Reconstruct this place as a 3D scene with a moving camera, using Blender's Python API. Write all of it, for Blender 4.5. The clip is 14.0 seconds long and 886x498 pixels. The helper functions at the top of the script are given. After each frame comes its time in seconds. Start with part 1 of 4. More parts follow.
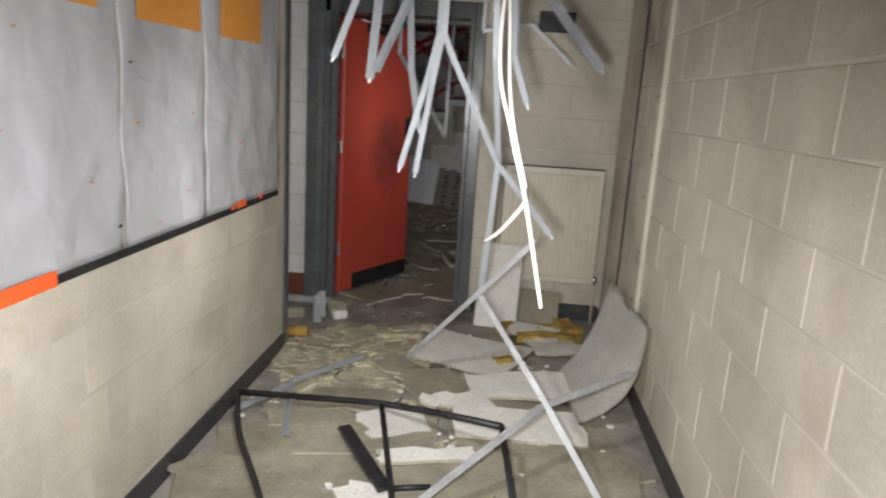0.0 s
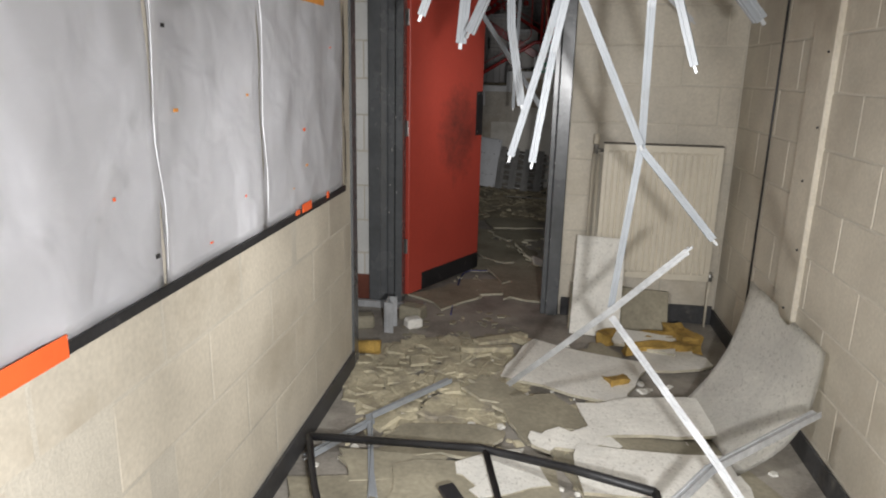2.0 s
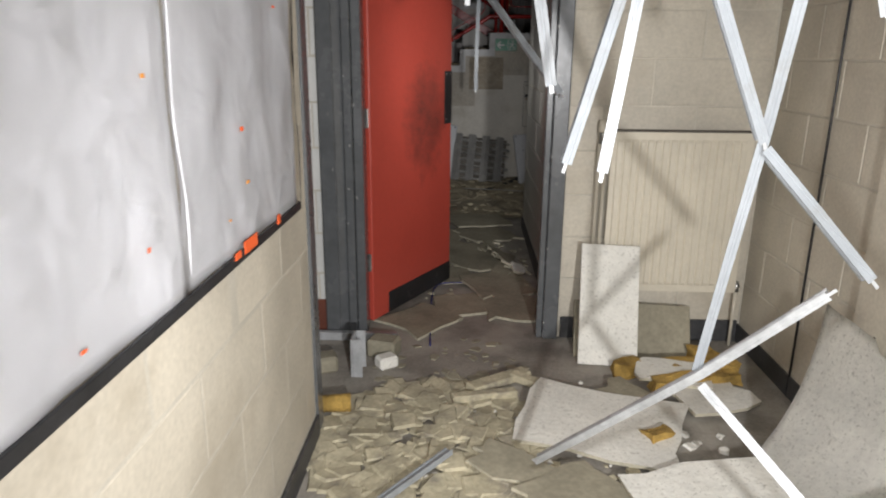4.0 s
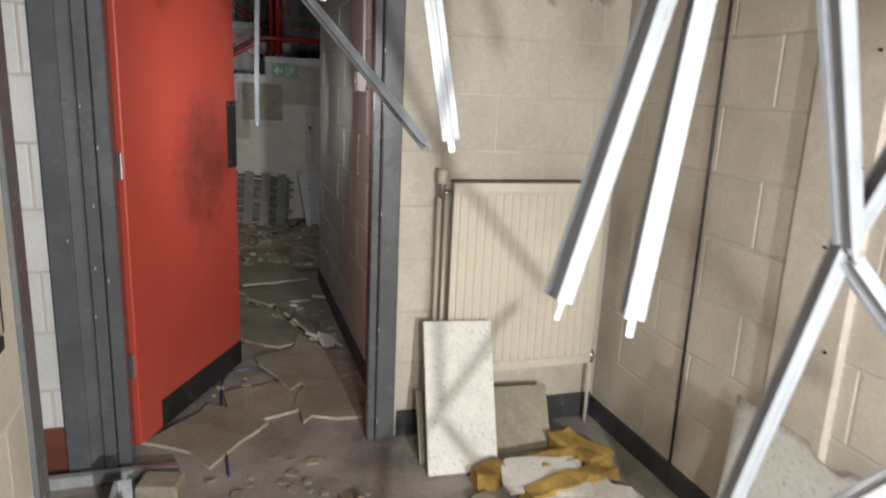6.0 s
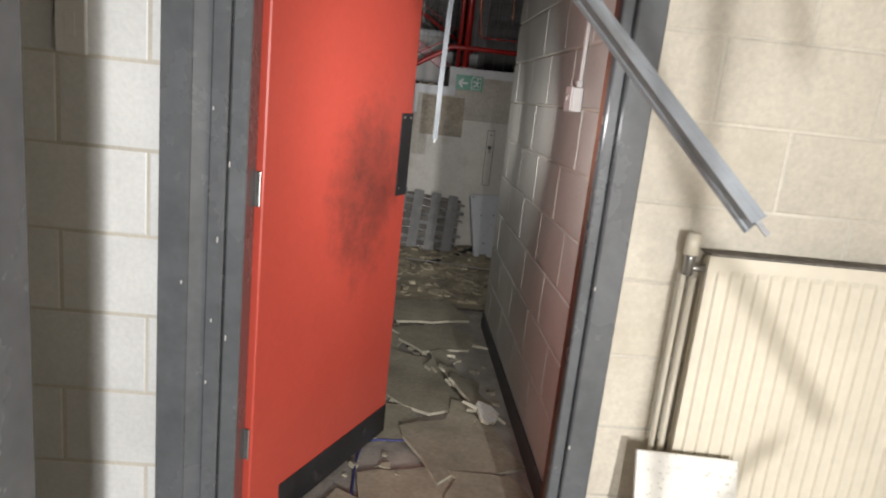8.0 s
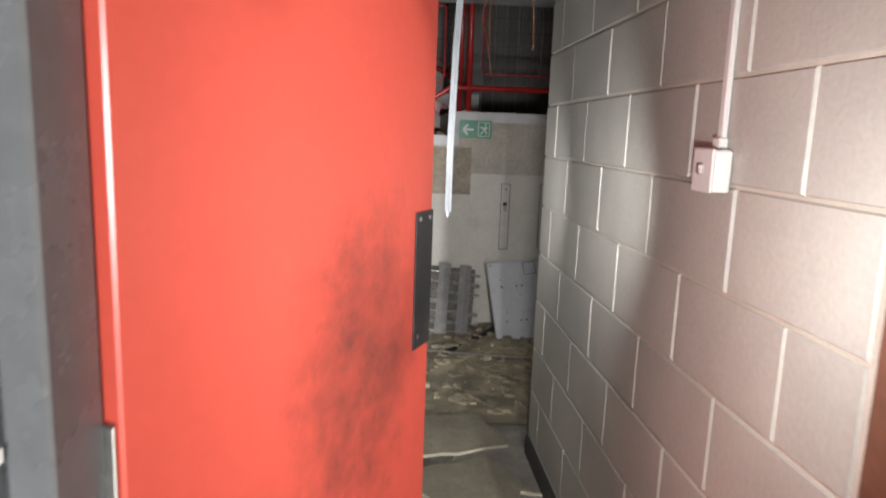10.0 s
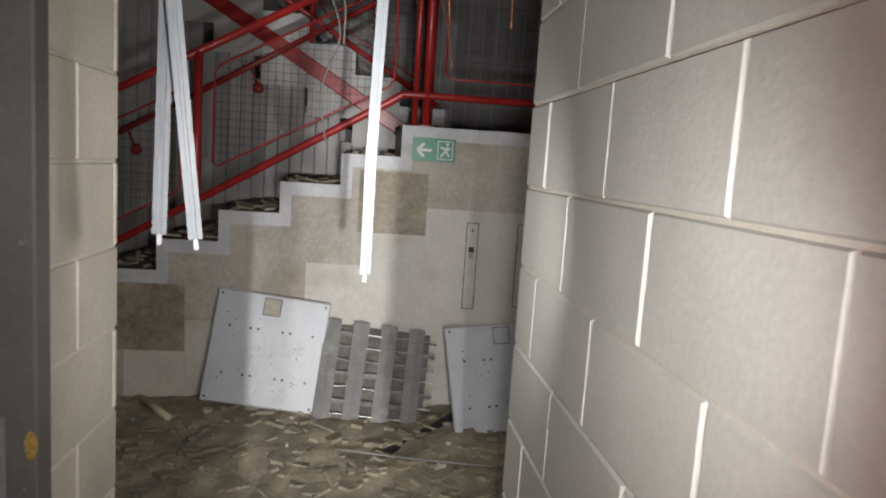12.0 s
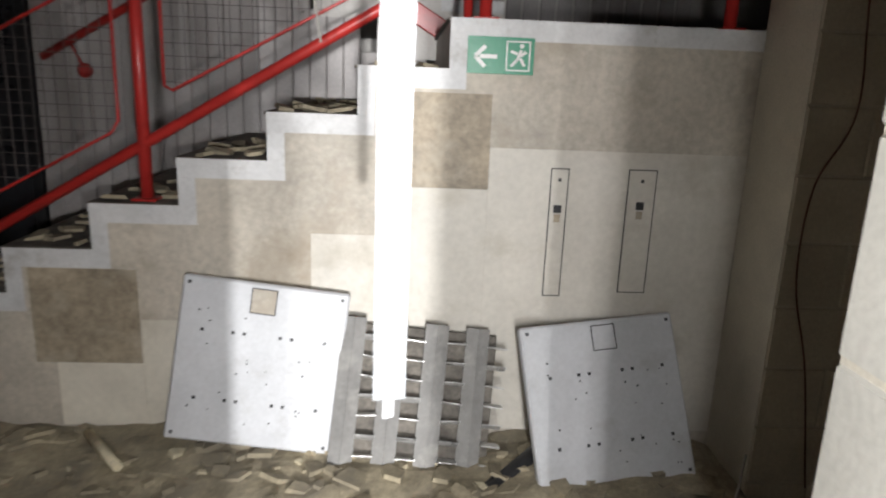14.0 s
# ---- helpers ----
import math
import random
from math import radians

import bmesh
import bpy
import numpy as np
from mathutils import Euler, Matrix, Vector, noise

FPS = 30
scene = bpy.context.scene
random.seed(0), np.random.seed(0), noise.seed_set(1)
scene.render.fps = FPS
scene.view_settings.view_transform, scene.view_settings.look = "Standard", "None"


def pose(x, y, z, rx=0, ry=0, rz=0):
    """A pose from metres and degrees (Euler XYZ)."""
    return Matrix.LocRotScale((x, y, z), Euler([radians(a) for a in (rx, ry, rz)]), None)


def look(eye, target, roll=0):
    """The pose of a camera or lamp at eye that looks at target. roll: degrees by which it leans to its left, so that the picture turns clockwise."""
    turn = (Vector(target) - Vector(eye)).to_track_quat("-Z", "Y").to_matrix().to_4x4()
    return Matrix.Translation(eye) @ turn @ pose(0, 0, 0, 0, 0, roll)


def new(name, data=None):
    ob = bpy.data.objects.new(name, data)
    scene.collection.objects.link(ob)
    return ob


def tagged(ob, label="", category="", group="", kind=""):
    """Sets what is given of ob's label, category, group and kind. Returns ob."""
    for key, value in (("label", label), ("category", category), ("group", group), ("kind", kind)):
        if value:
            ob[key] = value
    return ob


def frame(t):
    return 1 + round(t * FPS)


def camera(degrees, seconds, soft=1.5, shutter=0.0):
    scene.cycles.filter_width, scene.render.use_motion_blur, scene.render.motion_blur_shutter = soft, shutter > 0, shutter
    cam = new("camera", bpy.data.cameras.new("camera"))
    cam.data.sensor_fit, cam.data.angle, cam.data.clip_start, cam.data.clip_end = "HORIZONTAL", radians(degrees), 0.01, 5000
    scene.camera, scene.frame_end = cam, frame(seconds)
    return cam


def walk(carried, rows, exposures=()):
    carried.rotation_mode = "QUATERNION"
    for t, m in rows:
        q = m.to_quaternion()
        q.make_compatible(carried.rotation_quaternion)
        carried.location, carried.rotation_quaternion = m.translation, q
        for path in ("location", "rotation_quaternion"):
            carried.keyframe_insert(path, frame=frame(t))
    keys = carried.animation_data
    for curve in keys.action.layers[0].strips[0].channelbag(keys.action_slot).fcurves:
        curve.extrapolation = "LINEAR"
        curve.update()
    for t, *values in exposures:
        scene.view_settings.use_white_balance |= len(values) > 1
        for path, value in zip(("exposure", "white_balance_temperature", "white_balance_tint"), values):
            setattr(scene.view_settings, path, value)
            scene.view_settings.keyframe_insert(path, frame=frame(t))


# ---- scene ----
cam = camera(66.5, 14.0, soft=2.0, shutter=0.4)
PATH = [
    (0, (1.462, 0.158, 1.543), (1.315, 2.104, 1.109), 3.5),
    (0.5, (1.524, 0.192, 1.559), (1.159, 2.09, 1.045), 3.8),
    (1, (1.351, 0.431, 1.496), (0.984, 2.323, 0.961), 2.5),
    (1.5, (1.168, 0.702, 1.518), (0.922, 2.618, 0.998), 1.8),
    (2, (1.119, 0.799, 1.508), (0.858, 2.716, 1.001), 1.3),
    (4.3, (0.799, 1.748, 1.465), (0.826, 3.668, 0.906), 0.1),
    (4.5, (0.816, 1.844, 1.481), (0.944, 3.759, 0.919), 0.5),
    (5, (0.792, 2.023, 1.48), (1.188, 3.907, 0.938), 1.6),
    (5.5, (0.7, 2.261, 1.488), (1.315, 4.096, 0.981), 2.6),
    (6, (0.661, 2.424, 1.473), (1.259, 4.276, 1.014), 2.6),
    (6.5, (0.703, 2.669, 1.485), (1.139, 4.609, 1.266), 3.2),
    (7, (0.691, 2.823, 1.474), (0.934, 4.792, 1.218), 5.8),
    (7.2, (0.678, 2.902, 1.461), (0.899, 4.867, 1.166), 6.3),
    (9.3, (0.666, 3.897, 1.449), (0.716, 5.821, 0.904), 4.2),
    (9.5, (0.648, 4.029, 1.436), (0.719, 5.965, 0.939), 3.9),
    (10, (0.604, 4.352, 1.548), (0.758, 6.317, 1.21), 2.1),
    (10.5, (0.684, 4.605, 1.558), (0.825, 6.586, 1.324), 0.9),
    (11, (0.782, 4.892, 1.557), (0.916, 6.88, 1.381), 1.4),
    (11.5, (0.832, 5.277, 1.531), (1.038, 7.256, 1.333), 2.3),
    (12, (0.869, 5.572, 1.507), (1.087, 7.545, 1.26), 3.8),
    (12.5, (0.928, 5.91, 1.527), (0.95, 7.896, 1.287), 6.3),
    (13, (0.879, 6.264, 1.501), (0.866, 8.238, 1.182), 5.7),
    (13.5, (0.814, 6.519, 1.502), (0.828, 8.47, 1.061), 3.6),
    (14, (0.872, 6.846, 1.486), (0.989, 8.784, 1.007), 2.3),
]
EXPOSURES = [(0, 0.2), (2, 0.42), (4.5, 0.95), (5.5, 1.1), (6.5, 1.25), (7.2, 1.4), (9.3, 2.45), (10, 2.5), (10.5, 2.4), (11, 2.4), (11.5, 2.72), (12, 2.8), (12.5, 3.05), (13, 3.25), (13.5, 3.5), (14, 3.8)]
walk(cam, [(t, look(e, g, r)) for t, e, g, r in PATH], EXPOSURES)

# ---- light: a hand torch, held right of the eye, standing at five places of the walk ----
world = bpy.data.worlds.new("dark")
world.use_nodes = True
world.node_tree.nodes["Background"].inputs[0].default_value = (0.012, 0.012, 0.013, 1)
world.node_tree.nodes["Background"].inputs[1].default_value = 0.3
scene.world = world


def torch(eye, target, watts, cone, blend=1.0, size=0.02):
    lamp = bpy.data.lights.new("torch", "SPOT")
    lamp.energy, lamp.spot_size, lamp.spot_blend, lamp.shadow_soft_size = watts, radians(cone), blend, size
    lamp.color = (0.99, 0.985, 0.99)
    ob = new("torch", lamp)
    ob.matrix_world = look(eye, target)
    return ob


torch((1.40, 0.55, 1.42), (1.10, 1.95, 0.52), 205, 142, size=0.05)
torch((0.95, 2.05, 1.38), (1.20, 4.10, 0.70), 44, 155, size=0.05)
torch((0.90, 4.92, 1.42), (1.05, 6.80, 1.30), 6.5, 165, size=0.03)
torch((0.98, 5.80, 1.42), (0.74, 8.00, 1.20), 7.5, 116, size=0.03)
torch((0.98, 6.70, 1.40), (0.62, 9.00, 1.12), 5.0, 124, size=0.03)


# ---- materials ----
def material(name, color, rough=0.6, metal=0.0, vary=0.12, scale=3.0, grain=60.0, bump=0.15, depth=0.004,
             stain=None, stain_at=0.62, stain_scale=1.5, spread=0.0, spec=0.5):
    """Base colour with broad and fine variation, an optional stain colour in patches, fine relief and a tint of its own for each object."""
    m = bpy.data.materials.new(name)
    m.use_nodes = True
    nt = m.node_tree
    n, l = nt.nodes, nt.links
    b = n["Principled BSDF"]
    b.inputs["Metallic"].default_value = metal
    b.inputs["Specular IOR Level"].default_value = spec
    co = n.new("ShaderNodeTexCoord")
    geo = n.new("ShaderNodeNewGeometry")
    info = n.new("ShaderNodeObjectInfo")
    shift = n.new("ShaderNodeVectorMath")
    shift.operation = "ADD"
    l.new(geo.outputs["Position"], shift.inputs[0])
    shift.inputs[1].default_value = (3.1, 1.7, 0.4)
    big = n.new("ShaderNodeTexNoise")
    big.inputs["Scale"].default_value, big.inputs["Detail"].default_value = scale, 5
    big.inputs["Roughness"].default_value = 0.6
    fine = n.new("ShaderNodeTexNoise")
    fine.inputs["Scale"].default_value, fine.inputs["Detail"].default_value = grain, 4
    for t in (big, fine):
        l.new(shift.outputs[0], t.inputs["Vector"])
    lo = [max(0.0, c * (1 - vary * 1.6)) for c in color]
    hi = [min(0.95, c * (1 + vary)) for c in color]
    ramp = n.new("ShaderNodeMix")
    ramp.data_type = "RGBA"
    ramp.inputs["A"].default_value, ramp.inputs["B"].default_value = (*lo, 1), (*hi, 1)
    wide = n.new("ShaderNodeMapRange")
    wide.inputs["From Min"].default_value, wide.inputs["From Max"].default_value = 0.3, 0.7
    l.new(big.outputs["Fac"], wide.inputs["Value"])
    l.new(wide.outputs[0], ramp.inputs["Factor"])
    out = ramp.outputs["Result"]
    dots = n.new("ShaderNodeMix")
    dots.data_type, dots.blend_type = "RGBA", "MULTIPLY"
    dots.inputs["Factor"].default_value = 1.0
    g = n.new("ShaderNodeMapRange")
    g.inputs["From Min"].default_value, g.inputs["From Max"].default_value = 0.25, 0.75
    g.inputs["To Min"].default_value, g.inputs["To Max"].default_value = 1 - vary, 1 + vary * 0.5
    l.new(fine.outputs["Fac"], g.inputs["Value"])
    grey = n.new("ShaderNodeCombineColor")
    for k in range(3):
        l.new(g.outputs[0], grey.inputs[k])
    l.new(out, dots.inputs["A"])
    l.new(grey.outputs[0], dots.inputs["B"])
    out = dots.outputs["Result"]
    if stain:
        patch = n.new("ShaderNodeTexNoise")
        patch.inputs["Scale"].default_value, patch.inputs["Detail"].default_value = stain_scale, 7
        patch.inputs["Roughness"].default_value = 0.65
        l.new(geo.outputs["Position"], patch.inputs["Vector"])
        cut = n.new("ShaderNodeMapRange")
        cut.inputs["From Min"].default_value, cut.inputs["From Max"].default_value = stain_at - 0.08, stain_at + 0.1
        l.new(patch.outputs["Fac"], cut.inputs["Value"])
        mix = n.new("ShaderNodeMix")
        mix.data_type = "RGBA"
        mix.inputs["B"].default_value = (*stain, 1)
        l.new(cut.outputs[0], mix.inputs["Factor"])
        l.new(out, mix.inputs["A"])
        out = mix.outputs["Result"]
    if spread:
        own = n.new("ShaderNodeHueSaturation")
        v = n.new("ShaderNodeMapRange")
        v.inputs["To Min"].default_value, v.inputs["To Max"].default_value = 1 - spread, 1 + spread
        l.new(info.outputs["Random"], v.inputs["Value"])
        l.new(v.outputs[0], own.inputs["Value"])
        l.new(out, own.inputs["Color"])
        out = own.outputs["Color"]
    l.new(out, b.inputs["Base Color"])
    r = n.new("ShaderNodeMapRange")
    r.inputs["To Min"].default_value, r.inputs["To Max"].default_value = max(0.05, rough - 0.12), min(1, rough + 0.12)
    l.new(big.outputs["Fac"], r.inputs["Value"])
    l.new(r.outputs[0], b.inputs["Roughness"])
    bp = n.new("ShaderNodeBump")
    bp.inputs["Strength"].default_value, bp.inputs["Distance"].default_value = bump, depth
    l.new(fine.outputs["Fac"], bp.inputs["Height"])
    l.new(bp.outputs[0], b.inputs["Normal"])
    return m


BLOCK = material("cream_painted_block", (0.56, 0.51, 0.42), 0.55, vary=0.13, scale=2.2, grain=70, bump=0.22, depth=0.003,
                 stain=(0.41, 0.36, 0.28), stain_at=0.62, stain_scale=1.6, spread=0.06)
BLOCK3 = material("white_painted_block", (0.66, 0.655, 0.63), 0.5, vary=0.08, scale=2.0, grain=80, bump=0.2, depth=0.003, spread=0.04)
MORTAR = material("painted_mortar", (0.55, 0.51, 0.43), 0.7, vary=0.12, grain=120, bump=0.4)
BLOCK2 = material("grey_painted_block", (0.50, 0.485, 0.44), 0.5, vary=0.10, scale=2.0, grain=80, bump=0.28, depth=0.003,
                  stain=(0.33, 0.30, 0.26), stain_at=0.72, stain_scale=1.7, spread=0.05)
PLASTER = material("pale_plaster", (0.58, 0.56, 0.53), 0.6, vary=0.08, scale=1.5, grain=50, bump=0.2)
FLOOR = material("dusty_floor", (0.29, 0.265, 0.23), 0.75, vary=0.25, scale=2.5, grain=70, bump=0.4, depth=0.004,
                 stain=(0.40, 0.37, 0.32), stain_at=0.54, stain_scale=2.3)
SKIRT = material("dark_skirting", (0.055, 0.055, 0.057), 0.5, vary=0.25, scale=6, stain=(0.16, 0.15, 0.13), stain_at=0.66, stain_scale=7)
SKIRT_RED = material("red_brown_skirting", (0.16, 0.05, 0.03), 0.5, vary=0.2)
SOFFIT = material("ceiling_soffit", (0.30, 0.29, 0.27), 0.8, vary=0.2, bump=0.4)
GREY = material("grey_gloss_paint", (0.115, 0.12, 0.125), 0.26, vary=0.12, scale=4, grain=30, bump=0.10, depth=0.006,
                stain=(0.22, 0.22, 0.22), stain_at=0.76, stain_scale=9)
BROWN = material("bare_brown_wood", (0.13, 0.055, 0.032), 0.6, vary=0.2, grain=80)
RED = material("red_door_paint", (0.51, 0.074, 0.05), 0.34, vary=0.05, scale=2, grain=40, bump=0.06, depth=0.004)
BLACK = material("black_plastic", (0.022, 0.022, 0.024), 0.45, vary=0.3, scale=8, stain=(0.10, 0.095, 0.09), stain_at=0.7, stain_scale=12)
CHROME = material("worn_metal", (0.55, 0.54, 0.52), 0.35, metal=0.9, vary=0.2)
STONE = material("stair_paint", (0.49, 0.445, 0.375), 0.6, vary=0.17, scale=2.5, grain=40, bump=0.3, stain=(0.31, 0.26, 0.195), stain_at=0.58, stain_scale=1.8)
STONE_PALE = material("pale_patch_paint", (0.58, 0.55, 0.49), 0.55, vary=0.09, scale=3, grain=40, bump=0.2, stain=(0.42, 0.385, 0.32), stain_at=0.62, stain_scale=3.0)
STONE_LIGHT = material("fresh_cream_patch_paint", (0.66, 0.62, 0.53), 0.55, vary=0.08, scale=4, grain=40, bump=0.2, stain=(0.50, 0.46, 0.38), stain_at=0.64, stain_scale=4.0)
STONE_BROWN = material("brown_patch_paint", (0.33, 0.275, 0.20), 0.6, vary=0.25, scale=5, grain=40, bump=0.3, stain=(0.41, 0.36, 0.28), stain_at=0.60, stain_scale=4.5)
WHITE_EDGE = material("white_edge_paint", (0.60, 0.60, 0.60), 0.5, vary=0.10, scale=6, stain=(0.33, 0.31, 0.28), stain_at=0.66, stain_scale=6)
TREAD = material("dark_dusty_tread", (0.15, 0.135, 0.115), 0.8, vary=0.35, scale=9, bump=0.5)
RAIL = material("red_gloss_rail", (0.42, 0.028, 0.024), 0.32, vary=0.12, scale=6, bump=0.05)
WIRE = material("dull_mesh_wire", (0.10, 0.085, 0.08), 0.5, vary=0.2)


# ---- building helpers ----
def part(name, bm, mat, parent=None, label=""):
    """One mesh object out of a bmesh, under a thing where one is given."""
    me = bpy.data.meshes.new(name)
    bm.to_mesh(me)
    bm.free()
    for m in (mat if isinstance(mat, (list, tuple)) else (mat,)):
        me.materials.append(m)
    ob = new(name, me)
    if parent:
        ob.parent = parent
    if label:
        ob["label"] = label
    return ob


def thing(name, label, category, group="", kind=""):
    return tagged(new(name), label, category, group, kind)


def add_box(bm, lo, hi, bevel=0.0, m=None, index=0):
    """A box between two corners, bevelled, moved by m."""
    lo, hi = Vector(lo), Vector(hi)
    made = bmesh.ops.create_cube(bm, size=1.0)["verts"]
    for v in made:
        v.co = Vector([lo[k] + (v.co[k] + 0.5) * (hi[k] - lo[k]) for k in range(3)])
    if bevel:
        edges = list({e for v in made for e in v.link_edges})
        done = bmesh.ops.bevel(bm, geom=edges, offset=bevel, segments=1, profile=0.5, affect="EDGES")
        made = list({v for f in done["faces"] for v in f.verts} | {v for v in made if v.is_valid})
    if m is not None:
        for v in made:
            v.co = m @ v.co
    if index:
        for f in {f for v in made for f in v.link_faces}:
            f.material_index = index
    return made


def box(name, lo, hi, mat, parent=None, bevel=0.0, label=""):
    bm = bmesh.new()
    add_box(bm, lo, hi, bevel)
    return part(name, bm, mat, parent, label)


def add_tube(bm, points, radius, sides=8, cap=True):
    """A round tube along points."""
    pts = [Vector(p) for p in points]
    rings = []
    ref = None
    for i, p in enumerate(pts):
        d = (pts[min(i + 1, len(pts) - 1)] - pts[max(i - 1, 0)]).normalized()
        if ref is None:
            ref = d.orthogonal().normalized()
        ref = (ref - d * ref.dot(d)).normalized()
        side = d.cross(ref)
        r = radius[i] if isinstance(radius, (list, tuple)) else radius
        rings.append([bm.verts.new(p + (ref * math.cos(a) + side * math.sin(a)) * r)
                      for a in (2 * math.pi * k / sides for k in range(sides))])
    for a, b in zip(rings, rings[1:]):
        for k in range(sides):
            f = bm.faces.new((a[k], a[(k + 1) % sides], b[(k + 1) % sides], b[k]))
            f.smooth = True
    if cap:
        bm.faces.new(rings[0][::-1])
        bm.faces.new(rings[-1])


def tube(name, points, radius, mat, parent=None, sides=8, label=""):
    bm = bmesh.new()
    add_tube(bm, points, radius, sides)
    return part(name, bm, mat, parent, label)


def curve_through(points, steps=8):
    """A smooth line through points."""
    p = [Vector(q) for q in points]
    p = [p[0] * 2 - p[1], *p, p[-1] * 2 - p[-2]]
    out = []
    for i in range(1, len(p) - 2):
        for k in range(steps):
            t = k / steps
            a, b, c, d = p[i - 1:i + 3]
            out.append(0.5 * (2 * b + (c - a) * t + (2 * a - 5 * b + 4 * c - d) * t * t + (3 * b - a - 3 * c + d) * t ** 3))
    return out + [p[-2]]


block_meshes = {}


def block_mesh(w, h, mat, proud=0.007, lip=0.004):
    key = (round(w, 3), round(h, 3), mat.name, proud)
    if key not in block_meshes:
        x, z = w / 2 - 0.0035, h / 2 - 0.0035
        verts = [(-x, 0, -z), (x, 0, -z), (x, 0, z), (-x, 0, z)]
        verts += [(a * (x - lip), proud, b * (z - lip)) for a, b in ((-1, -1), (1, -1), (1, 1), (-1, 1))]
        faces = [(4, 7, 6, 5)] + [(k, k + 4, (k + 1) % 4 + 4, (k + 1) % 4) for k in range(4)]
        me = bpy.data.meshes.new("block")
        me.from_pydata(verts, [], faces)
        me.materials.append(mat)
        me.update()
        block_meshes[key] = me
    return block_meshes[key]


WALL_JOBS = []


def lay_blocks(wall, normal, plane, a0, a1, z0, z1, mat, phase=0.0, holes=(), proud=0.007):
    """Painted blocks in running bond on a wall's face: courses of 225 mm from z = 0.11, blocks of 450 mm."""
    nrm = Vector(normal)
    u = nrm.cross(Vector((0, 0, 1)))
    along_x = abs(nrm.y) > 0.5
    k0 = math.floor((z0 - 0.11) / 0.225)
    rng = random.Random(wall.name)
    k = k0
    while 0.11 + k * 0.225 < z1 - 0.01:
        zb, zt = max(z0, 0.11 + k * 0.225), min(z1, 0.335 + k * 0.225)
        start = phase + (0.225 if k % 2 else 0.0)
        i = math.floor((a0 - start) / 0.45)
        while start + i * 0.45 < a1 - 0.01:
            p, q = max(a0, start + i * 0.45), min(a1, start + (i + 1) * 0.45)
            i += 1
            spans = [(p, q)]
            for ha, hb, hz0, hz1 in holes:
                if zt <= hz0 + 0.01 or zb >= hz1 - 0.01:
                    continue
                spans = [s for c, d in spans for s in ((c, min(d, ha)), (max(c, hb), d)) if s[1] - s[0] > 0.02]
            for c, d in spans:
                if d - c < 0.02 or zt - zb < 0.02:
                    continue
                mid, zc = (c + d) / 2, (zb + zt) / 2
                at = Vector((mid, plane, zc)) if along_x else Vector((plane, mid, zc))
                ob = new("block", block_mesh(d - c, zt - zb, mat, proud))
                ob.parent = wall
                off = nrm * rng.uniform(-0.0012, 0.0012)
                m3 = Matrix((u, nrm, Vector((0, 0, 1)))).transposed()
                ob.matrix_local = Matrix.Translation(at + off) @ m3.to_4x4() @ Matrix.Rotation(rng.uniform(-0.002, 0.002), 4, "Z")
        k += 1


# ---- large structure ----
def structure(name, lo, hi, mat, label, category, bevel=0.0):
    return tagged(box(name, lo, hi, mat, None, bevel), label, category, kind="structure")


floor = structure("floor", (-3.2, -2.5, -0.15), (4.0, 12.6, 0.0), FLOOR, "grey dusty concrete floor strewn with debris", "floor")
wall_left = structure("wall_left", (0.03, -2.5, 0), (0.2265, 3.96, 2.75), MORTAR, "cream painted concrete block corridor wall", "wall")
wall_right = structure("wall_right", (2.2745, -2.5, 0), (2.5, 5.24, 2.75), MORTAR, "cream painted concrete block corridor wall with a vertical joint", "wall")
wall_behind = structure("wall_behind", (0.0, -2.7, 0), (2.5, -2.5, 2.75), PLASTER, "plain wall closing the corridor", "wall")
ceiling = structure("ceiling", (-3.2, -2.7, 2.75), (4.0, 9.3, 2.95), SOFFIT, "bare grey concrete soffit above a fallen ceiling", "ceiling")

bm = bmesh.new()
add_box(bm, (1.30, 5.0235, 0), (2.2745, 5.24, 2.75))
add_box(bm, (-1.4, 5.0235, 0), (0.06, 5.24, 2.75))
add_box(bm, (0.06, 5.0235, 2.19), (1.30, 5.24, 2.75))
wall_end = tagged(part("wall_end", bm, MORTAR), "cream painted block wall around the red door", "wall", kind="structure")
structure("wall_recess_side", (-1.5, 3.2, 0), (-1.4, 5.24, 2.75), PLASTER, "plain wall of the side recess", "wall")
structure("wall_recess_back", (-1.4, 3.2, 0), (0.03, 3.3, 2.75), PLASTER, "plain wall closing the side recess", "wall")

wall_passage_right = structure("wall_passage_right", (1.308, 5.24, 0), (1.53, 7.45, 2.75), MORTAR, "grey painted block wall of the passage", "wall")
bm = bmesh.new()
add_box(bm, (-0.05, 5.24, 0), (0.193, 6.05, 2.75))
add_box(bm, (-0.05, 7.0, 0), (0.193, 7.45, 2.75))
add_box(bm, (-0.05, 6.05, 2.1), (0.193, 7.0, 2.75))
wall_passage_left = tagged(part("wall_passage_left", bm, MORTAR), "cream painted block wall with a side doorway", "wall", kind="structure")
structure("wall_hall_near_right", (1.53, 7.25, 0), (4.0, 7.45, 2.75), MORTAR, "block wall of the stair hall", "wall")
structure("wall_hall_near_left", (-3.2, 7.25, 0), (-0.05, 7.45, 2.75), MORTAR, "block wall of the stair hall", "wall")
structure("wall_hall_left", (-3.4, 7.25, 0), (-3.2, 12.6, 5.2), PLASTER, "plain wall of the stair hall", "wall")
structure("wall_hall_back", (-3.4, 12.4, 0), (4.2, 12.6, 5.2), PLASTER, "pale back wall of the stair well", "wall")
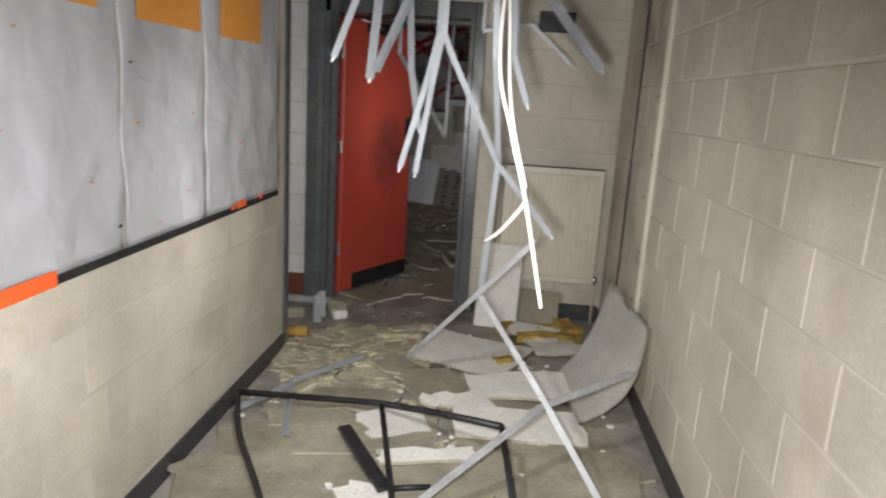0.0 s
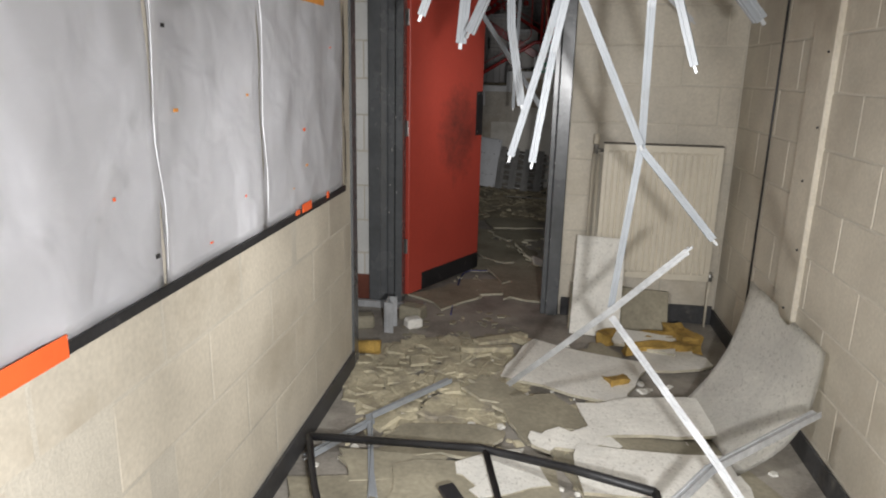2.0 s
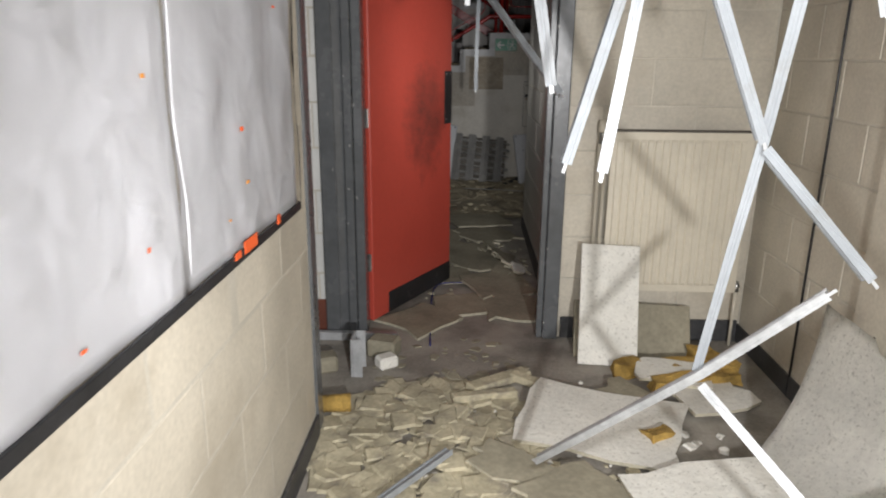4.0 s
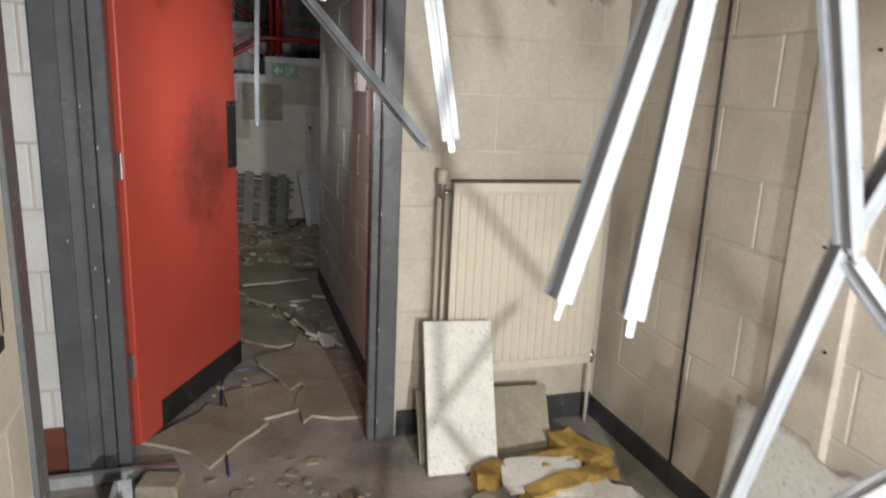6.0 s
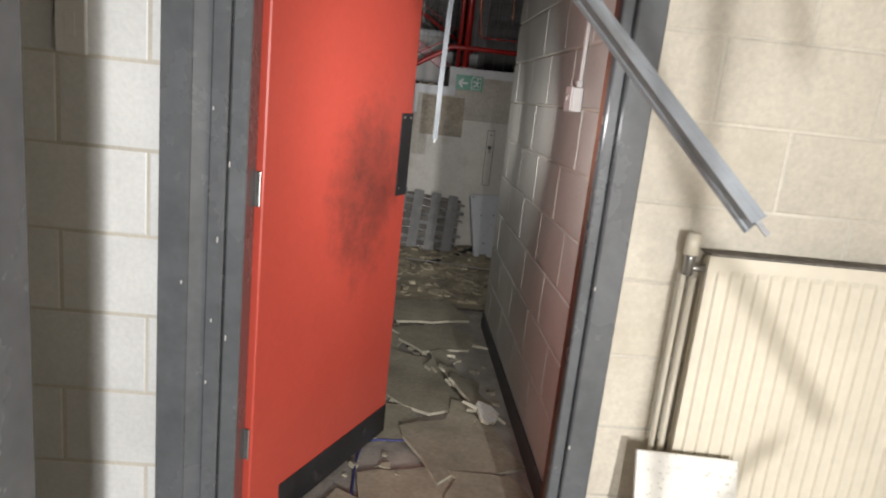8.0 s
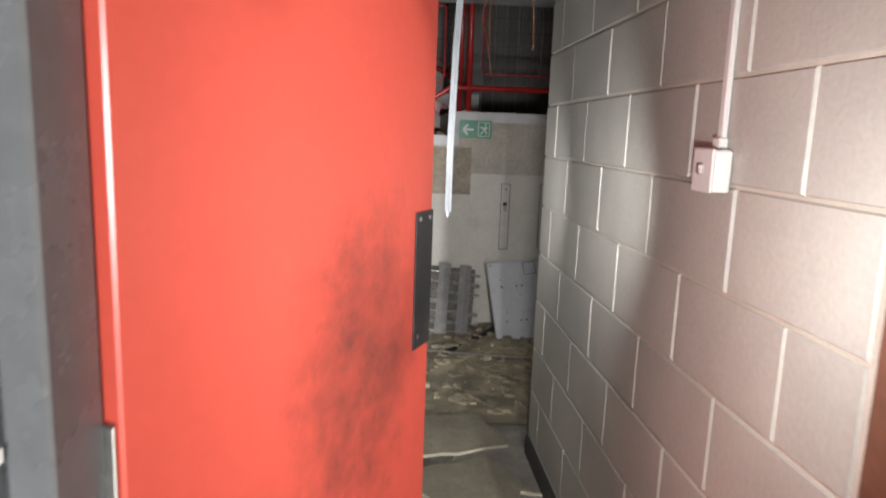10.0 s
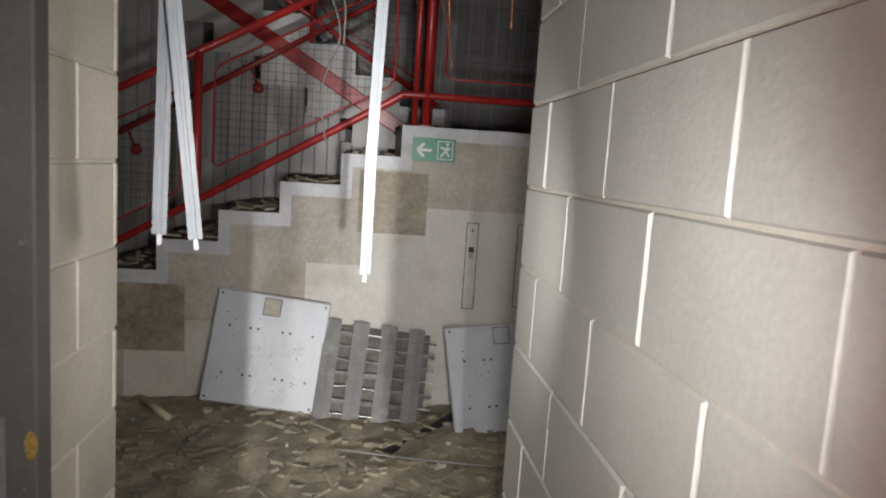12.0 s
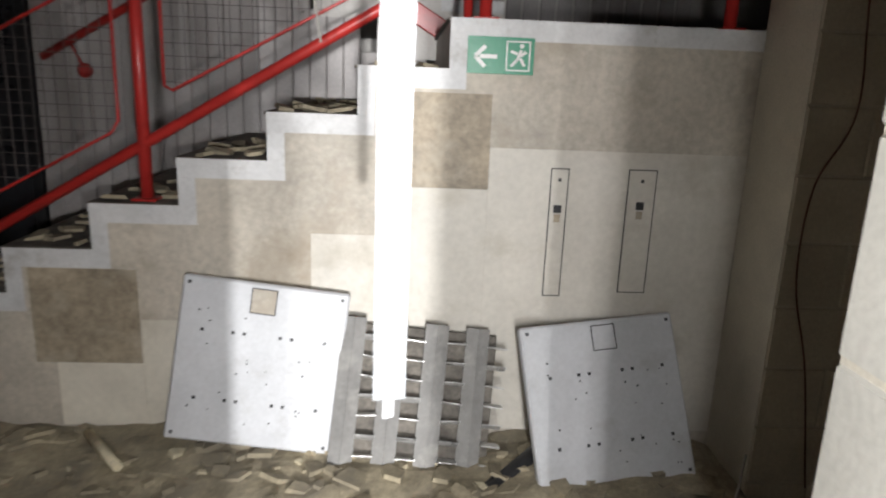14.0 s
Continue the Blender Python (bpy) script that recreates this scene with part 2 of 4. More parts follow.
structure("wall_hall_right", (3.9, 7.25, 0), (4.1, 12.6, 5.2), PLASTER, "plain wall of the stair hall", "wall")
structure("ceiling_stairwell", (-3.4, 9.3, 5.2), (4.2, 12.6, 5.4), SOFFIT, "high soffit over the stair well", "ceiling")
structure("beam", (-3.2, 9.0, 2.45), (3.9, 9.3, 2.75), WHITE_EDGE, "white painted edge beam of the floor above", "beam", 0.006)
structure("wall_above_beam", (-3.2, 9.15, 2.95), (3.9, 9.3, 5.2), PLASTER, "wall of the storey above", "wall")
column = structure("wall_hall_return", (2.14, 8.98, 0), (3.9, 9.30, 2.75), MORTAR, "cream block return wall beside the stair", "wall")

# skirtings
for name, lo, hi, mat in (("skirting_left", (0.23, -2.5, 0), (0.242, 3.96, 0.10), SKIRT),
                          ("skirting_right", (2.258, -2.5, 0), (2.27, 5.02, 0.10), SKIRT),
                          ("skirting_end", (1.32, 5.008, 0), (2.258, 5.02, 0.12), SKIRT),
                          ("skirting_recess", (-1.4, 5.008, 0), (0.06, 5.02, 0.19), SKIRT_RED),
                          ("skirting_passage", (1.289, 5.24, 0), (1.301, 7.45, 0.10), SKIRT)):
    structure(name, lo, hi, mat, "dark painted skirting board with scuffs" if mat is SKIRT else "red-brown skirting board", "skirting", 0.003)

# corner trim of the left wall
bm = bmesh.new()
add_box(bm, (0.03, 3.96, 0), (0.238, 4.045, 2.75), 0.004)
tagged(part("trim", bm, GREY), "grey painted corner trim at the wall's end", "trim", kind="structure")

# jamb strip on the right wall, with the holes of a removed frame
nib = structure("pillar", (2.250, 3.755, 0), (2.285, 3.995, 2.75), BLOCK, "cream painted pilaster with bolt holes", "pillar", 0.006)
for y, z in ((3.85, 0.52), (3.80, 0.80), (3.86, 1.09), (3.79, 1.32), (3.80, 1.62)):
    bm = bmesh.new()
    bmesh.ops.create_cone(bm, cap_ends=True, segments=10, radius1=0.006, radius2=0.004, depth=0.008,
                          matrix=Matrix.Translation((2.248, y, z)) @ Matrix.Rotation(radians(-90), 4, "Y"))
    part("bolt", bm, BLACK, nib, "dark rusty bolt")
tagged(tube("pipe", [(2.262, 4.40, 0.0), (2.262, 4.40, 2.75)], 0.0055, BLACK), "thin dark vertical pipe on the wall", "pipe", kind="structure")

# ---- more materials ----
PAPER = material("white_display_paper", (0.80, 0.80, 0.83), 0.5, vary=0.04, scale=2.5, grain=6.5, bump=0.6, depth=0.022)
for k in PAPER.node_tree.nodes:
    if k.type == "TEX_NOISE" and k.inputs["Scale"].default_value > 6:
        k.inputs["Detail"].default_value, k.inputs["Distortion"].default_value = 1.6, 0.5
ORANGE = material("orange_card", (0.72, 0.30, 0.06), 0.6, vary=0.06)
ORANGE_RED = material("orange_red_tape", (0.85, 0.13, 0.03), 0.5, vary=0.06)
TBAR = material("white_ceiling_grid_steel", (0.29, 0.31, 0.33), 0.42, vary=0.06, scale=8, stain=(0.23, 0.235, 0.23), stain_at=0.62, stain_scale=10)
ZINC = material("galvanised_steel", (0.50, 0.51, 0.52), 0.42, metal=0.35, vary=0.15, scale=9)
TILE = material("white_ceiling_tile", (0.77, 0.75, 0.69), 0.85, vary=0.08, scale=5, grain=45, bump=0.6, depth=0.006,
                stain=(0.36, 0.34, 0.295), stain_at=0.63, stain_scale=75)
TILE_BACK = material("brown_grey_board", (0.32, 0.29, 0.215), 0.85, vary=0.2, scale=4, grain=50, bump=0.4)
RUBBLE = material("pale_yellow_rubble", (0.57, 0.51, 0.36), 0.9, vary=0.22, scale=8, grain=60, bump=0.5, spread=0.15,
                  stain=(0.28, 0.25, 0.20), stain_at=0.60, stain_scale=9)
CRUSHED = material("crushed_brown_insulation", (0.36, 0.31, 0.215), 0.95, vary=0.25, scale=7, grain=60, bump=0.5,
                   stain=(0.20, 0.175, 0.13), stain_at=0.55, stain_scale=5)
WOOL = material("yellow_mineral_wool", (0.44, 0.28, 0.07), 0.95, vary=0.3, scale=9, grain=90, bump=0.9, depth=0.01)
RADIATOR = material("cream_radiator_enamel", (0.64, 0.585, 0.475), 0.4, vary=0.05, scale=3, grain=40, bump=0.05)
PANEL = material("grey_white_fitting_enamel", (0.55, 0.56, 0.58), 0.45, vary=0.07, scale=4, stain=(0.40, 0.40, 0.40), stain_at=0.66, stain_scale=5)
LOUVRE = material("dull_louvre_aluminium", (0.50, 0.50, 0.50), 0.32, metal=0.85, vary=0.15, scale=6)
GREEN = material("green_sign_plastic", (0.01, 0.23, 0.12), 0.4, vary=0.05)
WHITE = material("white_plastic", (0.72, 0.71, 0.69), 0.4, vary=0.04)
LOUVRE_PAINT = material("grey_louvre_paint", (0.27, 0.265, 0.255), 0.4, vary=0.12, scale=7, stain=(0.36, 0.35, 0.33), stain_at=0.62, stain_scale=9)
LOUVRE_BRIGHT = material("bright_crumpled_aluminium", (0.66, 0.66, 0.65), 0.30, metal=0.35, vary=0.25, scale=14, bump=0.5, depth=0.01)
CORE = material("pale_broken_tile_core", (0.50, 0.46, 0.355), 0.9, vary=0.2, scale=12, bump=0.5)
CABLE = material("white_cable", (0.30, 0.285, 0.26), 0.5, vary=0.08)
COPPER = material("copper_wire", (0.45, 0.18, 0.10), 0.4, metal=0.5, vary=0.1)
DARK = material("dark_hall_glazing", (0.03, 0.03, 0.035), 0.3, vary=0.3)


# ---- doorway ----
def door_frame():
    t = thing("door_frame", "grey gloss painted wooden door frame, chipped", "door frame", kind="structure")
    for x0, x1, y0, y1 in ((0.058, 0.136, 4.985, 5.10), (0.182, 0.226, 4.985, 5.11), (0.228, 0.276, 5.0, 5.12)):
        box("jamb", (x0, y0, 0), (x1, y1, 2.19), GREY, t, 0.005)
    # front face turned to the camera's view, shaped to catch the torch's highlight
    bm = bmesh.new()
    made = add_box(bm, (0.1375, 4.988, 0), (0.1805, 5.10, 2.19))
    for v in made:
        if v.co.y < 5.0 and v.co.x > 0.16:
            v.co.y = 5.010
    part("jamb", bm, GREY, t, "glossy jamb face splayed to catch the torch highlight")
    for x, z in ((0.19, 0.62), (0.20, 0.80), (0.21, 1.02), (0.19, 1.36), (0.24, 0.75), (0.235, 1.22), (0.12, 0.9)):
        box("chip", (x, 4.983, z), (x + 0.003, 4.9846, z + 0.009 + 0.006 * (x > 0.2)), PLASTER, t, 0, "bare chip in the paint")
    box("jamb", (1.225, 4.985, 0), (1.303, 5.06, 2.19), GREY, t, 0.005)
    box("jamb", (1.192, 5.005, 0), (1.2235, 5.045, 2.15), GREY, t, 0.004)
    box("jamb_back", (1.197, 5.046, 0), (1.3, 5.10, 2.15), BROWN, t, 0.003, "bare red-brown wood at the back of the jamb")
    box("head", (0.137, 4.985, 2.085), (1.224, 5.20, 2.19), GREY, t, 0.005)
    for z in (0.09, 0.5, 0.98, 1.6):
        box("chip", (1.226, 4.983, z), (1.2295, 4.9846, z + 0.011), PLASTER, t, 0, "bare chip in the paint")


door_frame()


def red_door():
    """A leaf hinged at the left jamb, standing open into the passage."""
    t = thing("door", "scuffed red painted door standing open into the passage", "door")
    t.matrix_world = Matrix.Translation((0.297, 5.115, 0)) @ Matrix.Rotation(math.atan2(0.745, 0.38), 4, "Z")
    box("leaf", (0, 0, 0.03), (0.880, 0.044, 2.075), RED, t, 0.004)
    box("kick_plate", (0.15, -0.004, 0.032), (0.877, -0.0005, 0.155), BLACK, t, 0.001, "black plastic kick plate")
    box("push_plate", (0.790, -0.004, 1.06), (0.877, -0.0005, 1.375), BLACK, t, 0.001, "dark push plate at the free edge")
    box("push_plate", (0.8805, -0.002, 1.06), (0.8835, 0.04, 1.375), BLACK, t, 0.001, "dark push plate at the free edge")
    bm = bmesh.new()
    add_box(bm, (0.24, -0.06, 1.985), (0.50, -0.0005, 2.055), 0.008)
    c = part("door_closer", bm, BLACK, t, "black door closer box")
    tube("closer_arm", [(0.36, -0.065, 2.02), (0.20, -0.15, 2.03), (0.06, -0.09, 2.06)], 0.008, CHROME, c)
    for z in (0.32, 1.10, 1.78):
        box("hinge", (-0.009, 0.004, z), (-0.0045, 0.036, z + 0.10), CHROME, t, 0.002, "worn steel hinge")
    for s, z, w, h in ((0.805, 1.355, 0.008, 0.008), (0.855, 1.355, 0.008, 0.008), (0.805, 1.085, 0.008, 0.008)):
        box("screw", (s, -0.006, z), (s + w, -0.0045, z + h), CHROME, t)


red_door()

# scuffs of the door: dark smears about the push height
m = RED
n, l = m.node_tree.nodes, m.node_tree.links
bsdf = n["Principled BSDF"]
src = bsdf.inputs["Base Color"].links[0].from_socket
tc = n.new("ShaderNodeTexCoord")
sep = n.new("ShaderNodeSeparateXYZ")
l.new(tc.outputs["Object"], sep.inputs[0])


def node_math(op, a, b):
    k = n.new("ShaderNodeMath")
    k.operation = op
    for i, v in enumerate((a, b)):
        if isinstance(v, (int, float)):
            k.inputs[i].default_value = v
        else:
            l.new(v, k.inputs[i])
    return k.outputs[0]


dx = node_math("DIVIDE", node_math("SUBTRACT", sep.outputs[0], 0.57), 0.30)
dz = node_math("DIVIDE", node_math("SUBTRACT", sep.outputs[2], 1.10), 0.46)
far = node_math("ADD", node_math("MULTIPLY", dx, dx), node_math("MULTIPLY", dz, dz))
near = node_math("SUBTRACT", 1.0, far)
nz = n.new("ShaderNodeTexNoise")
nz.inputs["Scale"].default_value, nz.inputs["Detail"].default_value, nz.inputs["Roughness"].default_value = 8.0, 10, 0.80
l.new(tc.outputs["Object"], nz.inputs["Vector"])
amount = n.new("ShaderNodeMapRange")
amount.inputs["From Min"].default_value, amount.inputs["From Max"].default_value = 0.63, 1.05
amount.inputs["To Max"].default_value = 0.85
l.new(node_math("ADD", node_math("MULTIPLY", near, 0.42), nz.outputs["Fac"]), amount.inputs["Value"])
smear = n.new("ShaderNodeMix")
smear.data_type = "RGBA"
smear.inputs["B"].default_value = (0.06, 0.03, 0.025, 1)
l.new(amount.outputs[0], smear.inputs["Factor"])
l.new(src, smear.inputs["A"])
l.new(smear.outputs["Result"], bsdf.inputs["Base Color"])


# ---- corridor: display board ----
def sheet(name, origin, du, dv, nu, nv, thick, wave, mat, parent=None, seed=1, label=""):
    """A thin uneven sheet with thickness; wave gives its relief in metres."""
    o, du, dv = Vector(origin), Vector(du), Vector(dv)
    nrm = du.cross(dv).normalized()
    bm = bmesh.new()
    g = [[bm.verts.new(o + du * (i / nu) + dv * (j / nv) + nrm * (wave * noise.noise(Vector((i * 0.23 + seed, j * 0.13, seed)))
          + wave * 0.35 * noise.noise(Vector((i * 0.75, j * 0.4 + seed, 3.3))))) for j in range(nv + 1)] for i in range(nu + 1)]
    for i in range(nu):
        for j in range(nv):
            f = bm.faces.new((g[i][j], g[i + 1][j], g[i + 1][j + 1], g[i][j + 1]))
            f.smooth = True
    top = list(bm.faces)
    ex = bmesh.ops.solidify(bm, geom=top, thickness=thick)
    return part(name, bm, mat, parent, label)


board = thing("display_board", "wall display of crumpled white paper with torn black and orange border", "display board")
edges = (-0.6, 0.32, 1.26, 2.262, 2.885, 3.79)
for k, (a, b) in enumerate(zip(edges, edges[1:])):
    sheet("paper_sheet", (0.2420, a + 0.002, 0.99), (0, b - a - 0.004, 0), (0, 0, 1.25), max(6, int((b - a) * 30)), 40, 0.0015, 0.010, PAPER, board, k * 7.7)
sheet("torn_edge", (0.2520, 3.782, 1.0), (0, 0.014, 0), (0, 0, 1.2), 2, 60, 0.002, 0.006, BLACK, board, 4.4, "torn dark paper edge")
box("border_strip", (0.2460, -0.6, 0.968), (0.2545, 3.79, 0.994), BLACK, board, 0.001, "black paper border strip")
for y0, y1, z0, z1 in ((1.60, 1.884, 0.966, 1.012), (3.20, 3.30, 0.982, 1.014), (3.13, 3.17, 0.985, 1.003), (3.50, 3.525, 0.985, 1.012)):
    bm = bmesh.new()
    add_box(bm, (0.2548, y0, z0), (0.2575, y1, z1), 0, Matrix.Translation((0, 0, 0)))
    part("border_scrap", bm, ORANGE_RED, board, "torn orange-red border scrap")
for y0, y1, z, lean in ((1.45, 2.146, 1.742, 0.0), (2.364, 2.837, 1.736, 0.01), (3.037, 3.511, 1.742, 0.012), (0.55, 1.2, 1.74, 0.0)):
    bm = bmesh.new()
    add_box(bm, (0.2540, y0, z), (0.2565, y1, z + 0.33), 0.0)
    for v in bm.verts:
        v.co.z += (v.co.y - y0) * lean
    ob = part("orange_card", bm, ORANGE, board, "plain orange card")
for y, z0, z1 in ((2.262, 1.03, 1.95), (2.885, 1.03, 1.95)):
    tube("paper_fold", curve_through([(0.2500, y + 0.012 * math.sin(q * 2.1), z0 + (z1 - z0) * q / 6) for q in range(7)], 3), [0.0008 + 0.0013 * abs(math.sin(q * 0.9 + y)) for q in range(19)], PAPER, board, 6)
rng = random.Random(11)
for _ in range(16):
    y, z = rng.uniform(1.3, 3.6), rng.uniform(1.02, 1.7)
    box("paper_speck", (0.2500, y, z), (0.2525, y + rng.uniform(0.006, 0.02), z + rng.uniform(0.004, 0.012)), rng.choice((ORANGE_RED, BLACK, ORANGE)), board)


# ---- corridor: radiator ----
def radiator(x0, x1, z0, z1, y):
    t = thing("radiator", "cream steel panel radiator with vertical flutes, dark top edge", "radiator")
    bm = bmesh.new()
    n_f = 17
    pts = []
    w = (x1 - x0 - 0.05) / n_f
    prof = [(x0, 0.0), (x0 + 0.025, 0.0)]
    for k in range(n_f):
        a = x0 + 0.025 + k * w
        prof += [(a + w * 0.12, -0.007), (a + w * 0.72, -0.007), (a + w * 0.84, 0.0), (a + w, 0.0)]
    prof += [(x1, 0.0)]
    zs = [z0, z0 + 0.035, z0 + 0.05, z1 - 0.05, z1 - 0.035, z1]
    rows = []
    for zi, z in enumerate(zs):
        flat = zi in (0, 1, 4, 5)
        rows.append([bm.verts.new((px, y + (0 if flat else py), z)) for px, py in prof])
    for a, b in zip(rows, rows[1:]):
        for i in range(len(prof) - 1):
            bm.faces.new((a[i], a[i + 1], b[i + 1], b[i]))
    add_box(bm, (x0, y + 0.0015, z0), (x1, y + 0.014, z1), 0.0)
    part("front_panel", bm, RADIATOR, t)
    box("back_panel", (x0 + 0.01, y + 0.045, z0 + 0.01), (x1 - 0.01, y + 0.056, z1 - 0.01), RADIATOR, t, 0.003)
    box("top_grille", (x0, y - 0.002, z1 + 0.0005), (x1, y + 0.058, z1 + 0.008), TREAD, t, 0.002, "dark strip along the top edge")
    for sx in (x0 + 0.1, x1 - 0.14):
        box("bracket", (sx, y + 0.0565, z0 + 0.1), (sx + 0.03, y + 0.0795, z1 - 0.1), ZINC, t)
    v = tube("valve", [(x0 - 0.045, y + 0.02, z1 - 0.06), (x0 - 0.045, y + 0.02, z1 - 0.015), (x0 - 0.045, y + 0.02, z1 - 0.005)], [0.014, 0.014, 0.017], CHROME, t, 10, "worn metal valve")
    tube("valve_cap", [(x0 - 0.045, y + 0.02, z1 - 0.004), (x0 - 0.045, y + 0.02, z1 + 0.055)], [0.021, 0.018], RADIATOR, v, 12, "cream valve cap")
    tube("valve_body", [(x0 - 0.046, y + 0.02, z1 - 0.04), (x0 + 0.0, y + 0.02, z1 - 0.04)], 0.011, CHROME, v, 8)
    tube("pipe", [(x0 - 0.055, y + 0.02, 0.0), (x0 - 0.055, y + 0.02, z1 - 0.06)], 0.0085, RADIATOR, t)
    tube("pipe", [(x0 - 0.022, y + 0.03, 0.0), (x0 - 0.022, y + 0.03, z1 - 0.07)], 0.0085, RADIATOR, t)
    v = tube("lock_valve", [(x1 + 0.012, y + 0.02, z0 + 0.0), (x1 + 0.012, y + 0.02, z0 + 0.055)], [0.016, 0.012], CHROME, t, 10, "worn metal lockshield valve")
    tube("valve_body", [(x1 - 0.004, y + 0.02, z0 + 0.03), (x1 + 0.026, y + 0.02, z0 + 0.03)], 0.011, BLACK, v, 8)
    tube("pipe", [(x1 + 0.012, y + 0.02, 0.0), (x1 + 0.012, y + 0.02, z0 + 0.02)], 0.0085, RADIATOR, t)


radiator(1.51, 2.195, 0.30, 1.115, 4.94)


t = thing("switch_plate", "pale blank switch plate on the end wall", "switch")
box("plate", (-0.20, 5.003, 1.46), (-0.125, 5.019, 1.60), WHITE, t, 0.003)
box("rocker", (-0.175, 5.0005, 1.50), (-0.15, 5.0025, 1.56), WHITE, t, 0.001)

# black vent plate high on the end wall
t = thing("wall_plate", "small black plate high on the cream wall", "plate")
box("plate", (1.655, 5.003, 2.025), (1.90, 5.019, 2.16), BLACK, t, 0.003)


# ---- hanging ceiling grid ----
def tbar(points, group="fallen ceiling grid bars", turn=0.0, mat=None, size=1.0, label="white steel ceiling grid bar hanging bent from above", seats=True):
    """An inverted-T grid bar swept along points: flange, web and bulb."""
    pts = [Vector(p) for p in points]
    t = thing("ceiling_bar", label, "ceiling bar", group)
    prof = [(-0.012, 0), (-0.0035, 0), (-0.0025, 0.0013), (0.0025, 0.0013), (0.0035, 0), (0.012, 0), (0.012, 0.0016), (0.0014, 0.0024), (0.0014, 0.027), (0.0040, 0.028), (0.0040, 0.036),
            (-0.0040, 0.036), (-0.0040, 0.028), (-0.0014, 0.027), (-0.0014, 0.0024), (-0.012, 0.0016)]
    bm = bmesh.new()
    rings = []
    view = Vector((math.sin(turn), -math.cos(turn), 0.0))
    for i, p in enumerate(pts):
        d = (pts[min(i + 1, len(pts) - 1)] - pts[max(i - 1, 0)]).normalized()
        up = (-view + d * view.dot(d)).normalized()
        side = d.cross(up)
        rings.append([bm.verts.new(p + side * (a * size) + up * (b * size)) for a, b in prof])
    k = len(prof)
    for a, b in zip(rings, rings[1:]):
        for i in range(k):
            bm.faces.new((a[i], a[(i + 1) % k], b[(i + 1) % k], b[i]))
    bm.faces.new(rings[0][::-1])
    bm.faces.new(rings[-1])
    bmesh.ops.recalc_face_normals(bm, faces=list(bm.faces))
    part("bar", bm, mat or TBAR, t)
    # end tab
    d = (pts[-1] - pts[-2]).normalized()
    up = (-view + d * view.dot(d)).normalized()
    side = d.cross(up)
    bm = bmesh.new()
    m = Matrix((side, up, d)).transposed().to_4x4()
    m.translation = pts[-1]
    add_box(bm, (-0.004 * size, 0.004 * size, -0.004), (0.004 * size, 0.0065 * size, 0.022), 0.0, m)
    part("end_clip", bm, ZINC, t, "bent metal end clip")
    return t


M0 = (1.175, 3.05, 1.80)
tbar([(1.19, 3.00, 2.75), M0, (1.120, 3.091, 1.578), (1.029, 3.095, 1.237)], turn=0.2)
tbar([(1.21, 2.98, 2.75), (1.19, 3.04, 1.80), (1.150, 3.068, 1.578), (1.102, 3.061, 1.224)], turn=-0.2)
tbar([(1.222, 2.96, 2.75), (1.20, 3.00, 1.80), (1.23, 3.003, 1.729), (1.450, 3.085, 1.290)], turn=0.1)
tbar([(1.458, 3.090, 1.276), (1.57, 3.062, 1.15), (1.70, 3.030, 1.000)], turn=0.3)
tbar([(1.36, 2.62, 2.75), (1.417, 2.90, 1.70), (1.456, 3.105, 1.290), (1.420, 3.238, 0.673)], turn=-0.2)
tbar([(1.047, 3.562, 0.172), (1.42, 3.212, 0.673), (1.632, 3.070, 0.948)], turn=-0.2, mat=ZINC, label="dull steel ceiling grid bar propped on debris")
tbar([(1.42, 3.195, 0.655), (1.715, 2.765, 0.363), (1.93, 2.40, 0.13)], turn=0.2, mat=ZINC, label="dull steel ceiling grid bar leaning on debris")
tbar([(2.147, 3.090, 0.386), (1.715, 2.75, 0.335), (1.272, 2.37, 0.10)], turn=-0.1, mat=ZINC, label="dull steel ceiling grid bar lying on debris")
tbar([(0.80, 4.43, 2.75), (0.80, 4.43, 1.80), (1.133, 4.06, 1.343)], turn=0.3)
tbar([(0.93, 3.60, 2.75), (0.99, 3.595, 1.68), (1.044, 3.59, 1.385)], turn=-0.1, size=1.35)
tbar([(0.99, 3.19, 2.75), (0.80, 3.18, 1.95), (0.703, 3.177, 1.692)], turn=0.4, size=1.2)
tbar([(1.12, 3.40, 2.75), (0.985, 3.40, 1.98), (0.841, 3.399, 1.651)], turn=-0.4, size=1.3)
tbar([(1.52, 3.55, 2.75), (1.66, 3.58, 2.02), (1.917, 3.582, 1.722)], turn=0.2, size=1.9)
tbar([(1.42, 2.85, 2.75), (1.486, 2.88, 1.72), (1.549, 2.886, 1.54)], turn=-0.5)
tbar([(1.30, 4.58, 1.97), (1.60, 4.58, 2.02), (1.865, 4.581, 1.789)], turn=0.0, mat=ZINC, label="dull grid bar bent across the wall")
tbar([(1.30, 4.59, 2.75), (1.30, 4.58, 1.975)], turn=0.0, mat=ZINC, label="dull grid hanger above the bent bar")
tbar([(0.90, 3.49, 2.75), (0.804, 3.49, 1.616)], turn=0.3, size=1.7)
tbar([(0.91, 7.45, 2.75), (0.872, 7.44, 1.93), (0.862, 7.44, 1.50), (0.862, 7.44, 1.19)], group="fallen hall grid bars", turn=0.15, size=1.25)
tbar([(0.43, 6.98, 2.75), (0.455, 6.98, 1.79), (0.447, 6.98, 1.33)], group="fallen hall grid bars", turn=0.25, size=1.15)
tbar([(0.43, 6.93, 2.75), (0.478, 6.94, 1.79), (0.521, 6.97, 1.325)], group="fallen hall grid bars", turn=0.25, size=1.15)

